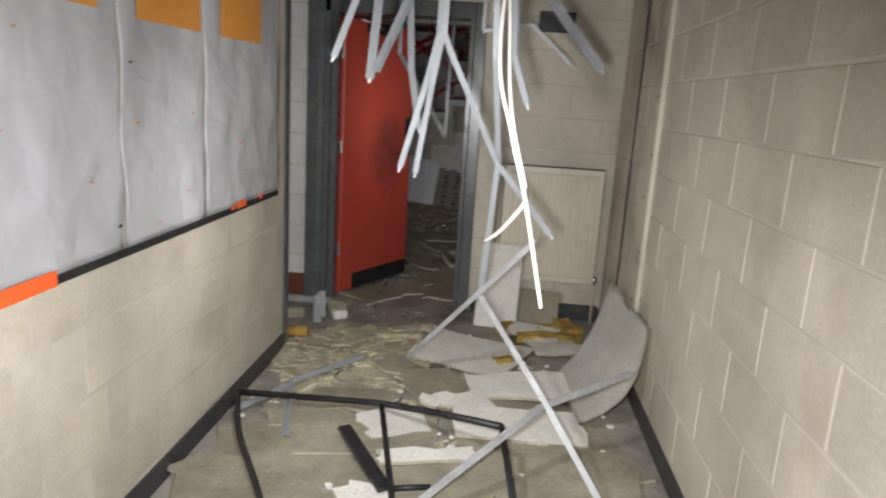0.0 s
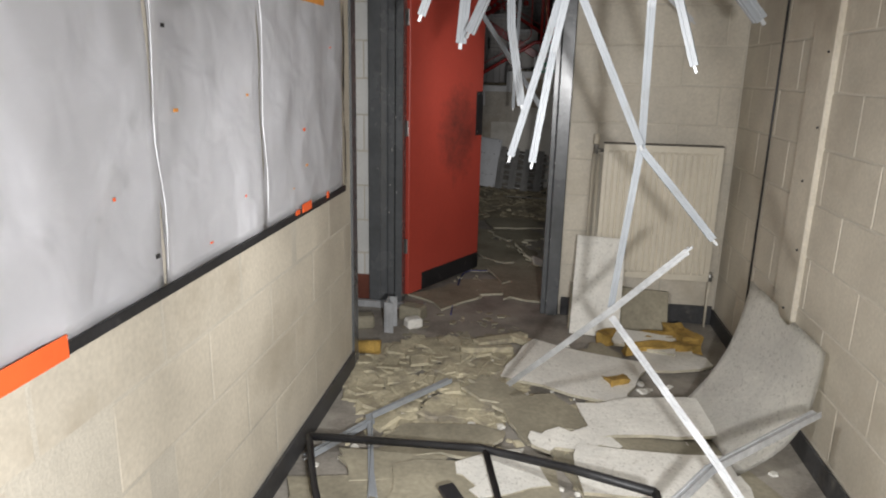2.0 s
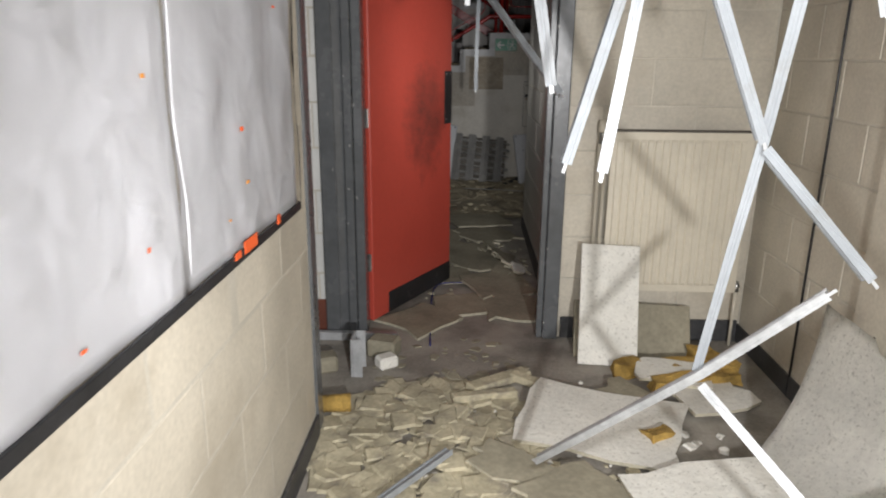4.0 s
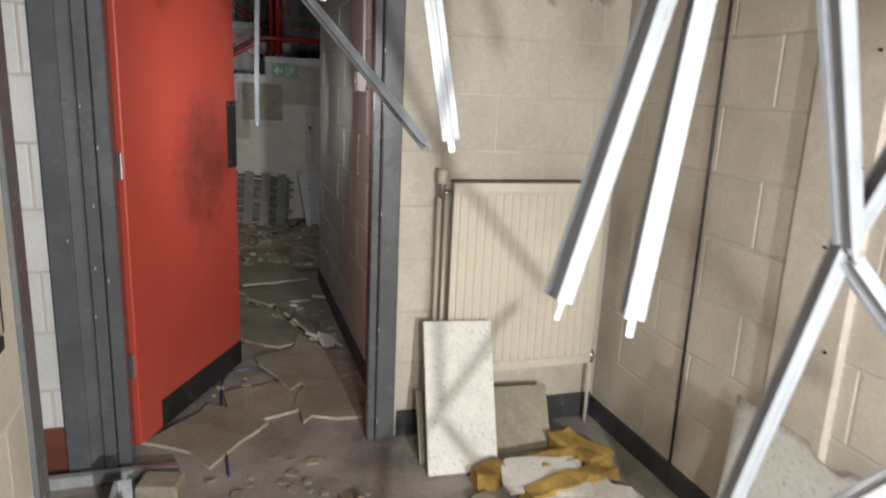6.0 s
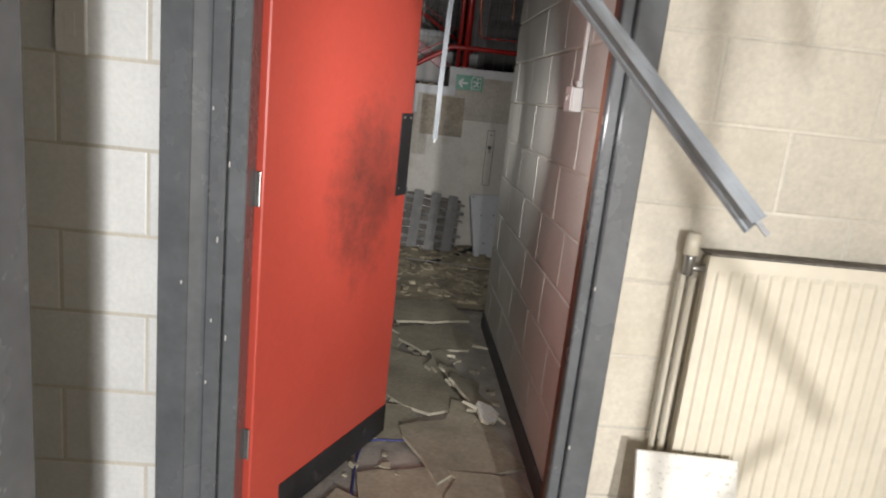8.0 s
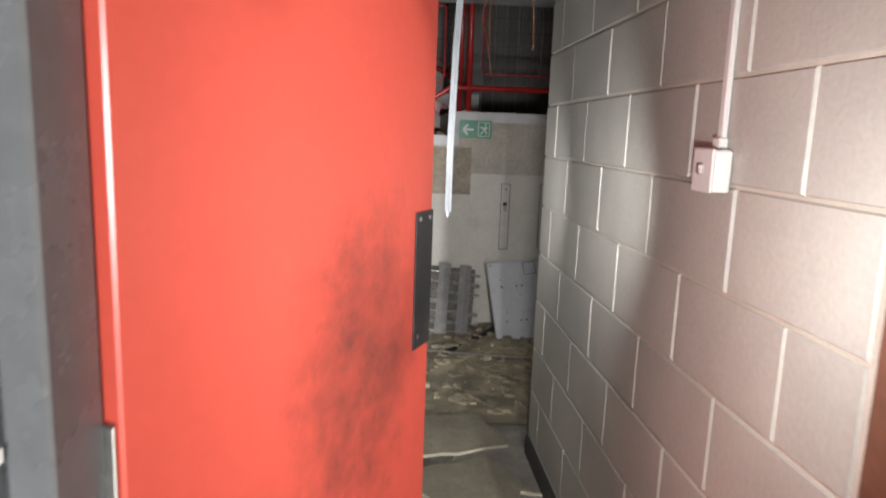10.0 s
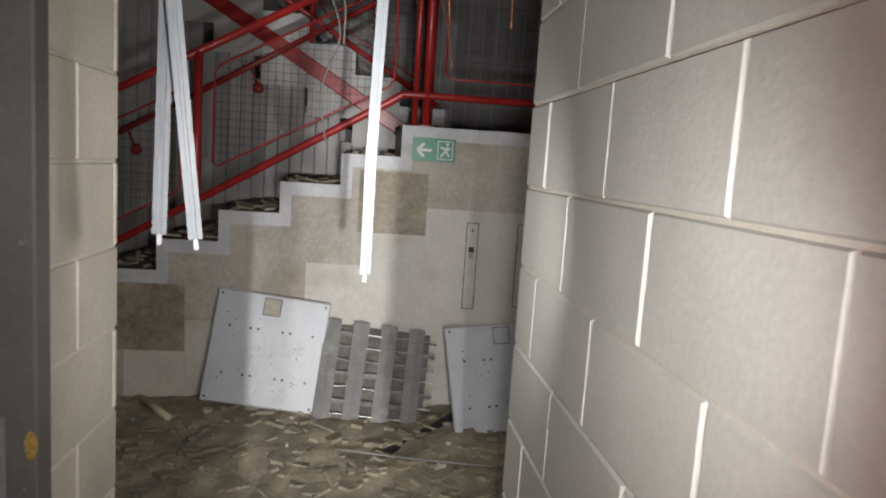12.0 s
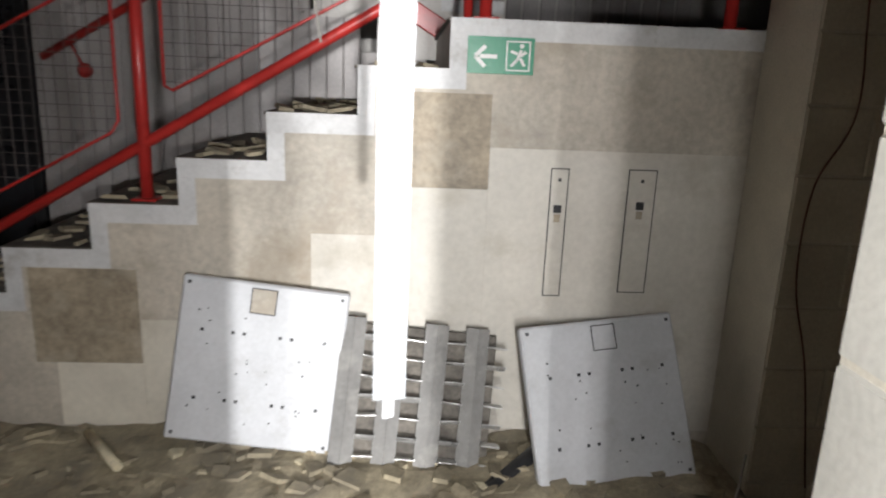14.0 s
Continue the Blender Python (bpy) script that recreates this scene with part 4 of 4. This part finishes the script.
slab("ceiling_tile", 0.69, 2.34, 0.016, 0.5, 0.42, -20, 0.6, 1, TILE_BACK, BT, "ceiling tile", seed=7, group="fallen ceiling tiles")
slab("ceiling_tile", 1.05, 3.09, 0.02, 0.30, 0.24, 30, 2, 1, TILE, WT, "ceiling tile", seed=8, group="fallen ceiling tiles")
slab("ceiling_tile", 1.25, 2.81, 0.028, 0.42, 0.13, 12, 1, 1, TILE, WT, "ceiling tile", seed=9, group="fallen ceiling tiles")
slab("ceiling_tile", 1.03, 2.47, 0.02, 0.18, 0.16, 40, 3, 2, TILE, WT, "ceiling tile", seed=10, group="fallen ceiling tiles")
slab("ceiling_tile", 1.21, 3.57, 0.02, 0.34, 0.30, 35, 3, 2, TILE_BACK, "tan torn board face up on the debris", "ceiling tile", seed=11, group="fallen ceiling tiles")
slab("ceiling_tile", 1.77, 4.49, 0.05, 0.30, 0.20, -10, 4, 3, TILE, WT, "ceiling tile", seed=12, group="fallen ceiling tiles")
slab("ceiling_tile", 1.90, 4.34, 0.02, 0.36, 0.26, 25, 2, 2, TILE, WT, "ceiling tile", seed=13, group="fallen ceiling tiles")
slab("ceiling_tile", 0.86, 5.47, 0.004, 0.46, 0.36, 20, 0.5, 0, TILE_BACK, BT, "ceiling tile", seed=14, group="passage tiles")
slab("ceiling_tile", 0.91, 6.37, 0.006, 0.42, 0.40, 38, 0.6, 1, TILE_BACK, BT, "ceiling tile", seed=15, group="passage tiles")
slab("ceiling_tile", 0.65, 6.00, 0.004, 0.36, 0.30, 10, 0.5, 0, TILE_BACK, BT, "ceiling tile", seed=16, group="passage tiles")
slab("ceiling_tile", 0.97, 6.75, 0.02, 0.30, 0.10, 70, 6, 2, TILE_BACK, BT, "ceiling tile", seed=17, group="passage tiles")
slab("ceiling_tile", 1.04, 6.50, 0.03, 0.10, 0.16, 20, 12, 20, TILE_BACK, BT, "ceiling tile", seed=18, group="passage tiles")
slab("ceiling_tile", 1.03, 6.08, 0.012, 0.13, 0.30, -15, 3, 2, TILE_BACK, BT, "ceiling tile", seed=19, group="passage tiles")
slab("ceiling_tile", 0.56, 5.20, 0.004, 0.40, 0.34, 50, 0.3, 0.3, TILE_BACK, BT, "ceiling tile", seed=20, group="passage tiles")

for k, (x, y, z, sx, sy, yaw, rx, ry, mat) in enumerate((
        (0.95, 2.95, 0.014, 0.60, 0.36, 8, 2, 1.5, TILE_BACK), (0.48, 2.50, 0.02, 0.36, 0.30, 28, 3, 2, TILE_BACK),
        (0.80, 3.30, 0.018, 0.44, 0.24, -12, 2, -2, TILE_BACK), (1.48, 2.34, 0.02, 0.58, 0.30, 10, 2, 1, TILE_BACK),
        (1.20, 2.28, 0.03, 0.26, 0.22, -30, 6, 3, TILE), (1.02, 3.72, 0.03, 0.36, 0.20, -28, 4, 4, TILE_BACK),
        (1.92, 2.72, 0.012, 0.40, 0.52, -12, 1, 1, TILE_BACK), (0.62, 3.12, 0.012, 0.40, 0.22, 20, 2, 2, TILE_BACK),
        (1.34, 3.38, 0.03, 0.34, 0.16, 20, 5, 3, TILE), (1.48, 4.33, 0.02, 0.30, 0.18, 40, 3, 3, TILE_BACK))):
    slab("ceiling_tile", x, y, z, sx, sy, yaw, rx, ry, mat, WT if mat is TILE else BT, "ceiling tile", seed=40 + k, rough=0.035, group="fallen ceiling tiles")
for k, (x, y, z, sx, sy, yaw, rx, ry, mat) in enumerate((
        (1.02, 5.82, 0.010, 0.44, 0.46, 22, 1, 3, TILE_BACK), (0.78, 6.62, 0.008, 0.48, 0.40, -14, 1, 1, TILE_BACK),
        (1.12, 6.30, 0.030, 0.16, 0.40, 14, 3, 22, TILE_BACK), (1.17, 6.10, 0.035, 0.12, 0.11, 40, 20, 14, TILE),
        (0.98, 7.12, 0.010, 0.46, 0.40, 30, 1, 2, TILE_BACK), (0.62, 7.05, 0.008, 0.34, 0.40, -8, 1, 1, TILE_BACK),
        (1.10, 5.40, 0.010, 0.30, 0.40, -6, 1, 1, TILE_BACK), (0.92, 7.62, 0.01, 0.50, 0.40, 16, 1, 1, TILE_BACK))):
    slab("ceiling_tile", x, y, z, sx, sy, yaw, rx, ry, mat, WT if mat is TILE else BT, "ceiling tile", seed=60 + k, rough=0.035, group="passage tiles")

# half tile and full tile leaning at the radiator
t = thing("leaning_tile", "white half ceiling tile leaning against the radiator", "ceiling tile", "leaning tiles")
bm = bmesh.new()
add_box(bm, (0, 0, 0), (0.290, 0.017, 0.60), 0.003)
part("tile", bm, TILE, t)
t.matrix_world = lean(1.366, 4.66, 0.012, 2.0, 23, -1)
t = thing("leaning_tile", "grey-brown ceiling tile leaning behind the white one", "ceiling tile", "leaning tiles")
bm = bmesh.new()
add_box(bm, (0, 0, 0), (0.595, 0.015, 0.295), 0.003)
part("tile", bm, TILE_BACK, t)
t.matrix_world = lean(1.36, 4.76, 0.003, 3.0, 28, 1)

# curled tile slumped against the right wall
bm = bmesh.new()
nu, nv = 18, 16
c00, c10, c01, c11 = Vector((1.86, 3.80, 0.05)), Vector((1.94, 3.20, 0.05)), Vector((2.14, 3.98, 0.60)), Vector((2.245, 3.36, 0.51))
g = []
for i in range(nu + 1):
    row = []
    for j in range(nv + 1):
        v, u = j / nv, i / nu
        p = (c00 * (1 - u) + c10 * u) * (1 - v) + (c01 * (1 - u) + c11 * u) * v
        p += Vector((0.07, 0.03, -0.07)) * math.sin(math.pi * v) * (0.7 + 0.5 * u)
        if j == nv and 8 <= i <= 10:
            p.z -= 0.035
        p.x = min(p.x, 2.245)
        row.append(bm.verts.new(p + Vector((0, 0, 0.006 * noise.noise(Vector((u * 6, v * 6, 1)))))))
    g.append(row)
for i in range(nu):
    for j in range(nv):
        f = bm.faces.new((g[i][j], g[i + 1][j], g[i + 1][j + 1], g[i][j + 1]))
        f.smooth = True
bmesh.ops.solidify(bm, geom=list(bm.faces), thickness=0.015)
bmesh.ops.recalc_face_normals(bm, faces=list(bm.faces))
tagged(part("curled_tile", bm, TILE), "sagging curled white ceiling tile slumped against the wall", "ceiling tile", "fallen ceiling tiles")


def wool(x, y, z, sx, sy, sz, yaw, seed):
    bm = bmesh.new()
    add_box(bm, (-sx / 2, -sy / 2, 0), (sx / 2, sy / 2, sz))
    bmesh.ops.subdivide_edges(bm, edges=list(bm.edges), cuts=7, use_grid_fill=True)
    for v in bm.verts:
        q = v.co * 14 + Vector((seed, 0, 0))
        v.co += Vector((noise.noise(q), noise.noise(q + Vector((9, 0, 0))), noise.noise(q + Vector((0, 9, 0))))) * 0.022
        v.co.z = max(v.co.z, 0.0)
    ob = part("mineral_wool", bm, WOOL)
    ob.matrix_world = pose(x, y, z, 0, 0, yaw)
    tagged(ob, "torn strip of yellow mineral wool on the floor", "insulation", "wool strips")


wool(1.75, 4.59, 0.0, 0.46, 0.09, 0.07, 6, 1.0)
wool(1.87, 4.45, 0.01, 0.44, 0.07, 0.06, 14, 5.0)
wool(2.01, 4.65, 0.0, 0.12, 0.24, 0.08, 20, 9.0)
wool(1.57, 3.97, 0.02, 0.10, 0.07, 0.05, 30, 12.0)


def rubble(name, label, cx, cy, rx, ry, count, size, mat, height=0.05, seed=0, flat=0.35, tilt=16):
    """A bed of small broken pieces, highest in the middle."""
    rng = random.Random(seed)
    verts, faces = [], []
    for _ in range(count):
        a, r = rng.uniform(0, 2 * math.pi), math.sqrt(rng.random())
        x, y = cx + rx * r * math.cos(a), cy + ry * r * math.sin(a)
        s = size * rng.uniform(0.35, 1.3)
        h = s * flat * rng.uniform(0.4, 1.0)
        z = height * (1 - r * r) * rng.uniform(0.2, 1.0)
        m = pose(x, y, z, rng.uniform(-tilt, tilt), rng.uniform(-tilt, tilt), rng.uniform(0, 360))
        k = rng.randint(4, 6)
        ring = [(s * rng.uniform(0.3, 0.6) * math.cos(2 * math.pi * i / k), s * rng.uniform(0.3, 0.6) * math.sin(2 * math.pi * i / k)) for i in range(k)]
        b = len(verts)
        verts += [m @ Vector((px, py, 0)) for px, py in ring] + [m @ Vector((px * 0.88, py * 0.88, h)) for px, py in ring]
        faces += [tuple(b + k + i for i in range(k)), tuple(b + i for i in reversed(range(k)))]
        faces += [(b + i, b + (i + 1) % k, b + k + (i + 1) % k, b + k + i) for i in range(k)]
    me = bpy.data.meshes.new(name)
    me.from_pydata(verts, [], faces)
    me.materials.append(mat)
    me.update()
    return tagged(new(name, me), label, "rubble", kind="stuff")


rubble("rubble", "bed of broken pale yellow insulation pieces", 0.70, 3.93, 0.46, 0.54, 430, 0.145, RUBBLE, 0.04, 1, 0.085, 9)
rubble("rubble", "broken pale pieces by the corridor floor", 1.10, 3.35, 0.75, 0.5, 150, 0.06, RUBBLE, 0.015, 2, 0.25)
rubble("rubble", "small crumbs and scraps on the corridor floor", 1.2, 2.9, 0.95, 1.6, 220, 0.04, TILE, 0.01, 3)
rubble("rubble", "scraps by the door sill", 0.70, 4.65, 0.42, 0.38, 60, 0.06, TILE_BACK, 0.008, 4, 0.10, 6)
rubble("rubble", "scraps along the passage floor", 0.85, 6.3, 0.42, 1.1, 130, 0.045, TILE_BACK, 0.01, 5)


def bed_height(x, y):
    """The crushed insulation rises towards the stair's side wall."""
    k = min(1.0, max(0.0, (y - 8.15) / 1.0))
    side = min(1.0, max(0.0, (2.3 - abs(x - 0.1)) / 0.5))
    q = Vector((x * 2.3, y * 2.3, 0.7))
    return (0.012 + 0.13 * k * k * (3 - 2 * k)) * side + (0.030 * noise.noise(q) + 0.014 * noise.noise(q * 4.1)) * side * (0.4 + k) - 0.004


bm = bmesh.new()
nx, ny = 110, 40
grid = [[bm.verts.new((-2.3 + 4.44 * i / nx, 7.75 + 1.545 * j / ny, bed_height(-2.3 + 4.44 * i / nx, 7.75 + 1.545 * j / ny))) for j in range(ny + 1)] for i in range(nx + 1)]
for i in range(nx):
    for j in range(ny):
        bm.faces.new((grid[i][j], grid[i + 1][j], grid[i + 1][j + 1], grid[i][j + 1]))
tagged(part("debris_bed", bm, CRUSHED), "trodden bed of crushed brown insulation before the stair", "debris", kind="stuff")


def flakes(name, label, x0, x1, y0, y1, count, size, mat, seed):
    """Thin broken sheets half sunk in the bed."""
    rng = random.Random(seed)
    verts, faces = [], []
    for _ in range(count):
        x, y = rng.uniform(x0, x1), rng.uniform(y0, y1)
        s = size * rng.uniform(0.3, 1.4)
        m = pose(x, y, max(0.0, bed_height(x, y)) + 0.003, rng.uniform(-14, 14), rng.uniform(-14, 14), rng.uniform(0, 360))
        k = rng.randint(4, 7)
        ring = [(s * rng.uniform(0.25, 0.75) * math.cos(2 * math.pi * i / k), 0.7 * s * rng.uniform(0.25, 0.75) * math.sin(2 * math.pi * i / k)) for i in range(k)]
        h = rng.uniform(0.003, 0.014)
        b = len(verts)
        verts += [m @ Vector((px, py, -0.006)) for px, py in ring] + [m @ Vector((px * 0.96, py * 0.96, h)) for px, py in ring]
        faces += [tuple(b + k + i for i in range(k)), tuple(b + i for i in reversed(range(k)))]
        faces += [(b + i, b + (i + 1) % k, b + k + (i + 1) % k, b + k + i) for i in range(k)]
    me = bpy.data.meshes.new(name)
    me.from_pydata(verts, [], faces)
    me.materials.append(mat)
    me.update()
    return tagged(new(name, me), label, "debris", kind="stuff")


flakes("flakes", "thin broken flakes of brown insulation board", -2.1, 2.05, 7.9, 9.26, 700, 0.10, CRUSHED, 21)
flakes("flakes", "pale flakes of broken board in the hall", -1.9, 2.0, 7.9, 9.26, 45, 0.05, RUBBLE, 22)
rng = random.Random(77)
verts, faces = [], []
for _ in range(170):
    k = rng.randint(-3, 4)
    x0, z = nose(k)
    x, y = x0 + rng.uniform(0.05, RUN - 0.04), rng.uniform(FACE + 0.03, 10.35)
    s = rng.uniform(0.02, 0.07)
    m = pose(x, y, z + 0.004, rng.uniform(-12, 12), rng.uniform(-12, 12), rng.uniform(0, 360))
    b = len(verts)
    verts += [m @ Vector(p) for p in ((-s, -s * 0.4, 0), (s * 0.8, -s * 0.5, 0), (s * 0.6, s * 0.5, 0), (-s * 0.7, s * 0.3, 0),
                                      (-s * 0.9, -s * 0.35, 0.014), (s * 0.7, -s * 0.45, 0.014), (s * 0.5, s * 0.45, 0.014), (-s * 0.6, s * 0.3, 0.014))]
    faces += [tuple(b + i for i in f) for f in ((3, 2, 1, 0), (4, 5, 6, 7), (0, 1, 5, 4), (1, 2, 6, 5), (2, 3, 7, 6), (3, 0, 4, 7))]
me = bpy.data.meshes.new("tread_rubble")
me.from_pydata(verts, [], faces)
me.materials.append(CRUSHED)
tagged(new("tread_rubble", me), "dusty broken scraps lying on the stair treads", "rubble", kind="stuff")
# timber and yellow bars at the edge of the pile
for k, (x, y, sx, sy, yaw) in enumerate(((0.97, 4.43, 0.34, 0.075, 38), (1.12, 4.42, 0.22, 0.06, -35), (0.90, 4.28, 0.30, 0.05, 18))):
    bm = bmesh.new()
    add_box(bm, (-sx / 2, -sy / 2, 0), (sx / 2, sy / 2, 0.035), 0.006)
    ob = part("foam_strip", bm, RUBBLE)
    ob.matrix_world = pose(x, y, 0.012, 1, 2, yaw)
    tagged(ob, "pale yellow foam strip on the rubble", "foam strip", "foam strips")

# grey bent trim, black frame
tbar([(0.773, 3.77, 0.07), (0.478, 3.381, 0.06), (0.588, 2.854, 0.04)], group="floor trims", turn=0.0, label="white bent metal trim lying on the floor")
tbar([(0.49, 3.36, 0.05), (0.30, 3.06, 0.035)], group="floor trims", turn=0.0, label="short white metal trim lying on the floor")


def black_frame():
    t = thing("bent_rack", "bent black metal rack lying across the debris", "metal rack")
    A, B, C = (0.290, 3.101, 0.105), (0.965, 3.164, 0.085), (1.555, 2.777, 0.219)
    tube("top_bar", [A, B, (1.30, 2.96, 0.16), C], 0.016, BLACK, t, 6)
    tube("leg", curve_through([A, (0.44, 2.74, 0.09), (0.696, 2.291, 0.07), (0.80, 1.98, 0.03)]), 0.014, BLACK, t, 6)
    tube("leg", [(0.985, 3.15, 0.085), (1.151, 2.445, 0.06), (1.23, 2.05, 0.03)], 0.014, BLACK, t, 6)
    tube("leg", [C, (1.602, 2.433, 0.13), (1.64, 2.0, 0.03)], 0.015, BLACK, t, 6)
    tube("crossbar", [(1.14, 2.49, 0.06), (1.29, 2.53, 0.06)], 0.012, BLACK, t, 6)


black_frame()
t = thing("black_plank", "short black painted strip propped on the debris", "strip")
bm = bmesh.new()
add_box(bm, (-0.235, -0.03, 0), (0.235, 0.03, 0.02), 0.004)
p = part("strip", bm, BLACK, t)
t.matrix_world = pose(0.99, 2.69, 0.06, 0, 5, -57)

# bits by the left of the door
t = thing("metal_channel", "grey steel channel standing by the door jamb", "channel")
box("web", (0.275, 4.48, 0.0), (0.285, 4.60, 0.19), ZINC, t, 0.002)
box("flange", (0.286, 4.48, 0.0), (0.33, 4.487, 0.19), ZINC, t, 0.002)
box("flange", (0.286, 4.593, 0.0), (0.33, 4.60, 0.19), ZINC, t, 0.002)
t = thing("threshold_strip", "grey metal threshold strip by the wall", "strip")
box("strip", (-0.30, 4.90, 0.0), (0.45, 4.935, 0.045), ZINC, t, 0.003)
for k, (x, y, z, s, yaw) in enumerate(((0.13, 4.55, 0.0, 0.13, 20), (0.40, 4.74, 0.0, 0.15, -15), (0.43, 4.60, 0.0, 0.10, 35))):
    bm = bmesh.new()
    add_box(bm, (-s / 2, -s * 0.4, 0), (s / 2, s * 0.4, s * 0.62), 0.012)
    ob = part("rubble_block", bm, TILE_BACK if k != 2 else TILE)
    ob.matrix_world = pose(x, y, z, 0, 0, yaw)
    tagged(ob, "broken block of masonry by the jamb" if k != 2 else "pale chunk of plaster by the jamb", "block", "rubble blocks")
tagged(tube("wool_roll", [(0.20, 4.14, 0.045), (0.33, 4.16, 0.045)], [0.036, 0.04], WOOL, None, 12), "yellow end of an insulation roll on the floor", "insulation")

BLUE = material("dark_blue_insulation", (0.035, 0.04, 0.16), 0.5, vary=0.15)
# black wires on the passage floor and pipe in the hall
t = thing("floor_wire", "dark blue thin wire lying across the passage floor", "wire")
tube("wire", curve_through([(0.907, 5.888, 0.012), (0.77, 5.84, 0.02), (0.619, 5.797, 0.012), (0.60, 5.4, 0.012), (0.629, 4.836, 0.012)]), 0.005, BLUE, t, 6)
t = thing("black_pipe", "bent black plastic pipe among the hall debris", "pipe")
tube("pipe", curve_through([(1.50, 9.20, 0.20), (1.38, 9.10, 0.14), (1.20, 8.95, 0.09), (1.05, 8.80, 0.07), (0.95, 8.70, 0.06)]), 0.035, BLACK, t, 10)
t = thing("white_flex", "thin pale flex looping over the hall debris", "wire")
tube("flex", curve_through([(0.75, 8.75, 0.10), (1.2, 8.62, 0.11), (1.6, 8.60, 0.10), (1.95, 8.75, 0.12), (2.10, 8.93, 0.25)]), 0.005, CABLE, t, 6)
t = thing("wall_cable", "thin brown cable drooping down the return wall", "cable")
tube("cable", curve_through([(2.30, 8.964, 2.75), (2.27, 8.964, 1.90), (2.30, 8.964, 1.45), (2.20, 8.964, 1.20), (2.195, 8.964, 0.88), (2.28, 8.964, 0.56), (2.36, 8.964, 0.10)]), 0.0035, BROWN, t, 6)
t = thing("timber_stick", "short stick lying on the crushed insulation", "stick")
tube("stick", [(-0.30, 9.22, 0.15), (-0.10, 9.0, 0.14)], 0.018, RUBBLE, t, 6)

# ---- block faces of the walls ----
lay_blocks(wall_left, (1, 0, 0), 0.2265, 0.0, 3.957, 0.10, 2.74, BLOCK, 0.23, proud=0.0011)
lay_blocks(wall_right, (-1, 0, 0), 2.2745, 0.2, 5.018, 0.0, 2.74, BLOCK, 0.10, proud=0.0032)
lay_blocks(wall_end, (0, -1, 0), 5.0235, 1.302, 2.268, 0.0, 2.74, BLOCK, 1.48, proud=0.0022)
lay_blocks(wall_end, (0, -1, 0), 5.0235, -1.0, 0.057, 0.0, 2.74, BLOCK3, 0.02, proud=0.0014)
lay_blocks(wall_passage_right, (-1, 0, 0), 1.308, 5.245, 7.452, 0.0, 2.74, BLOCK2, 5.905)
lay_blocks(wall_passage_left, (1, 0, 0), 0.193, 7.037, 7.452, 0.0, 2.74, BLOCK, 7.2)
lay_blocks(column, (0, -1, 0), 8.98, 2.14, 3.2, 0.0, 2.74, BLOCK, 2.14)
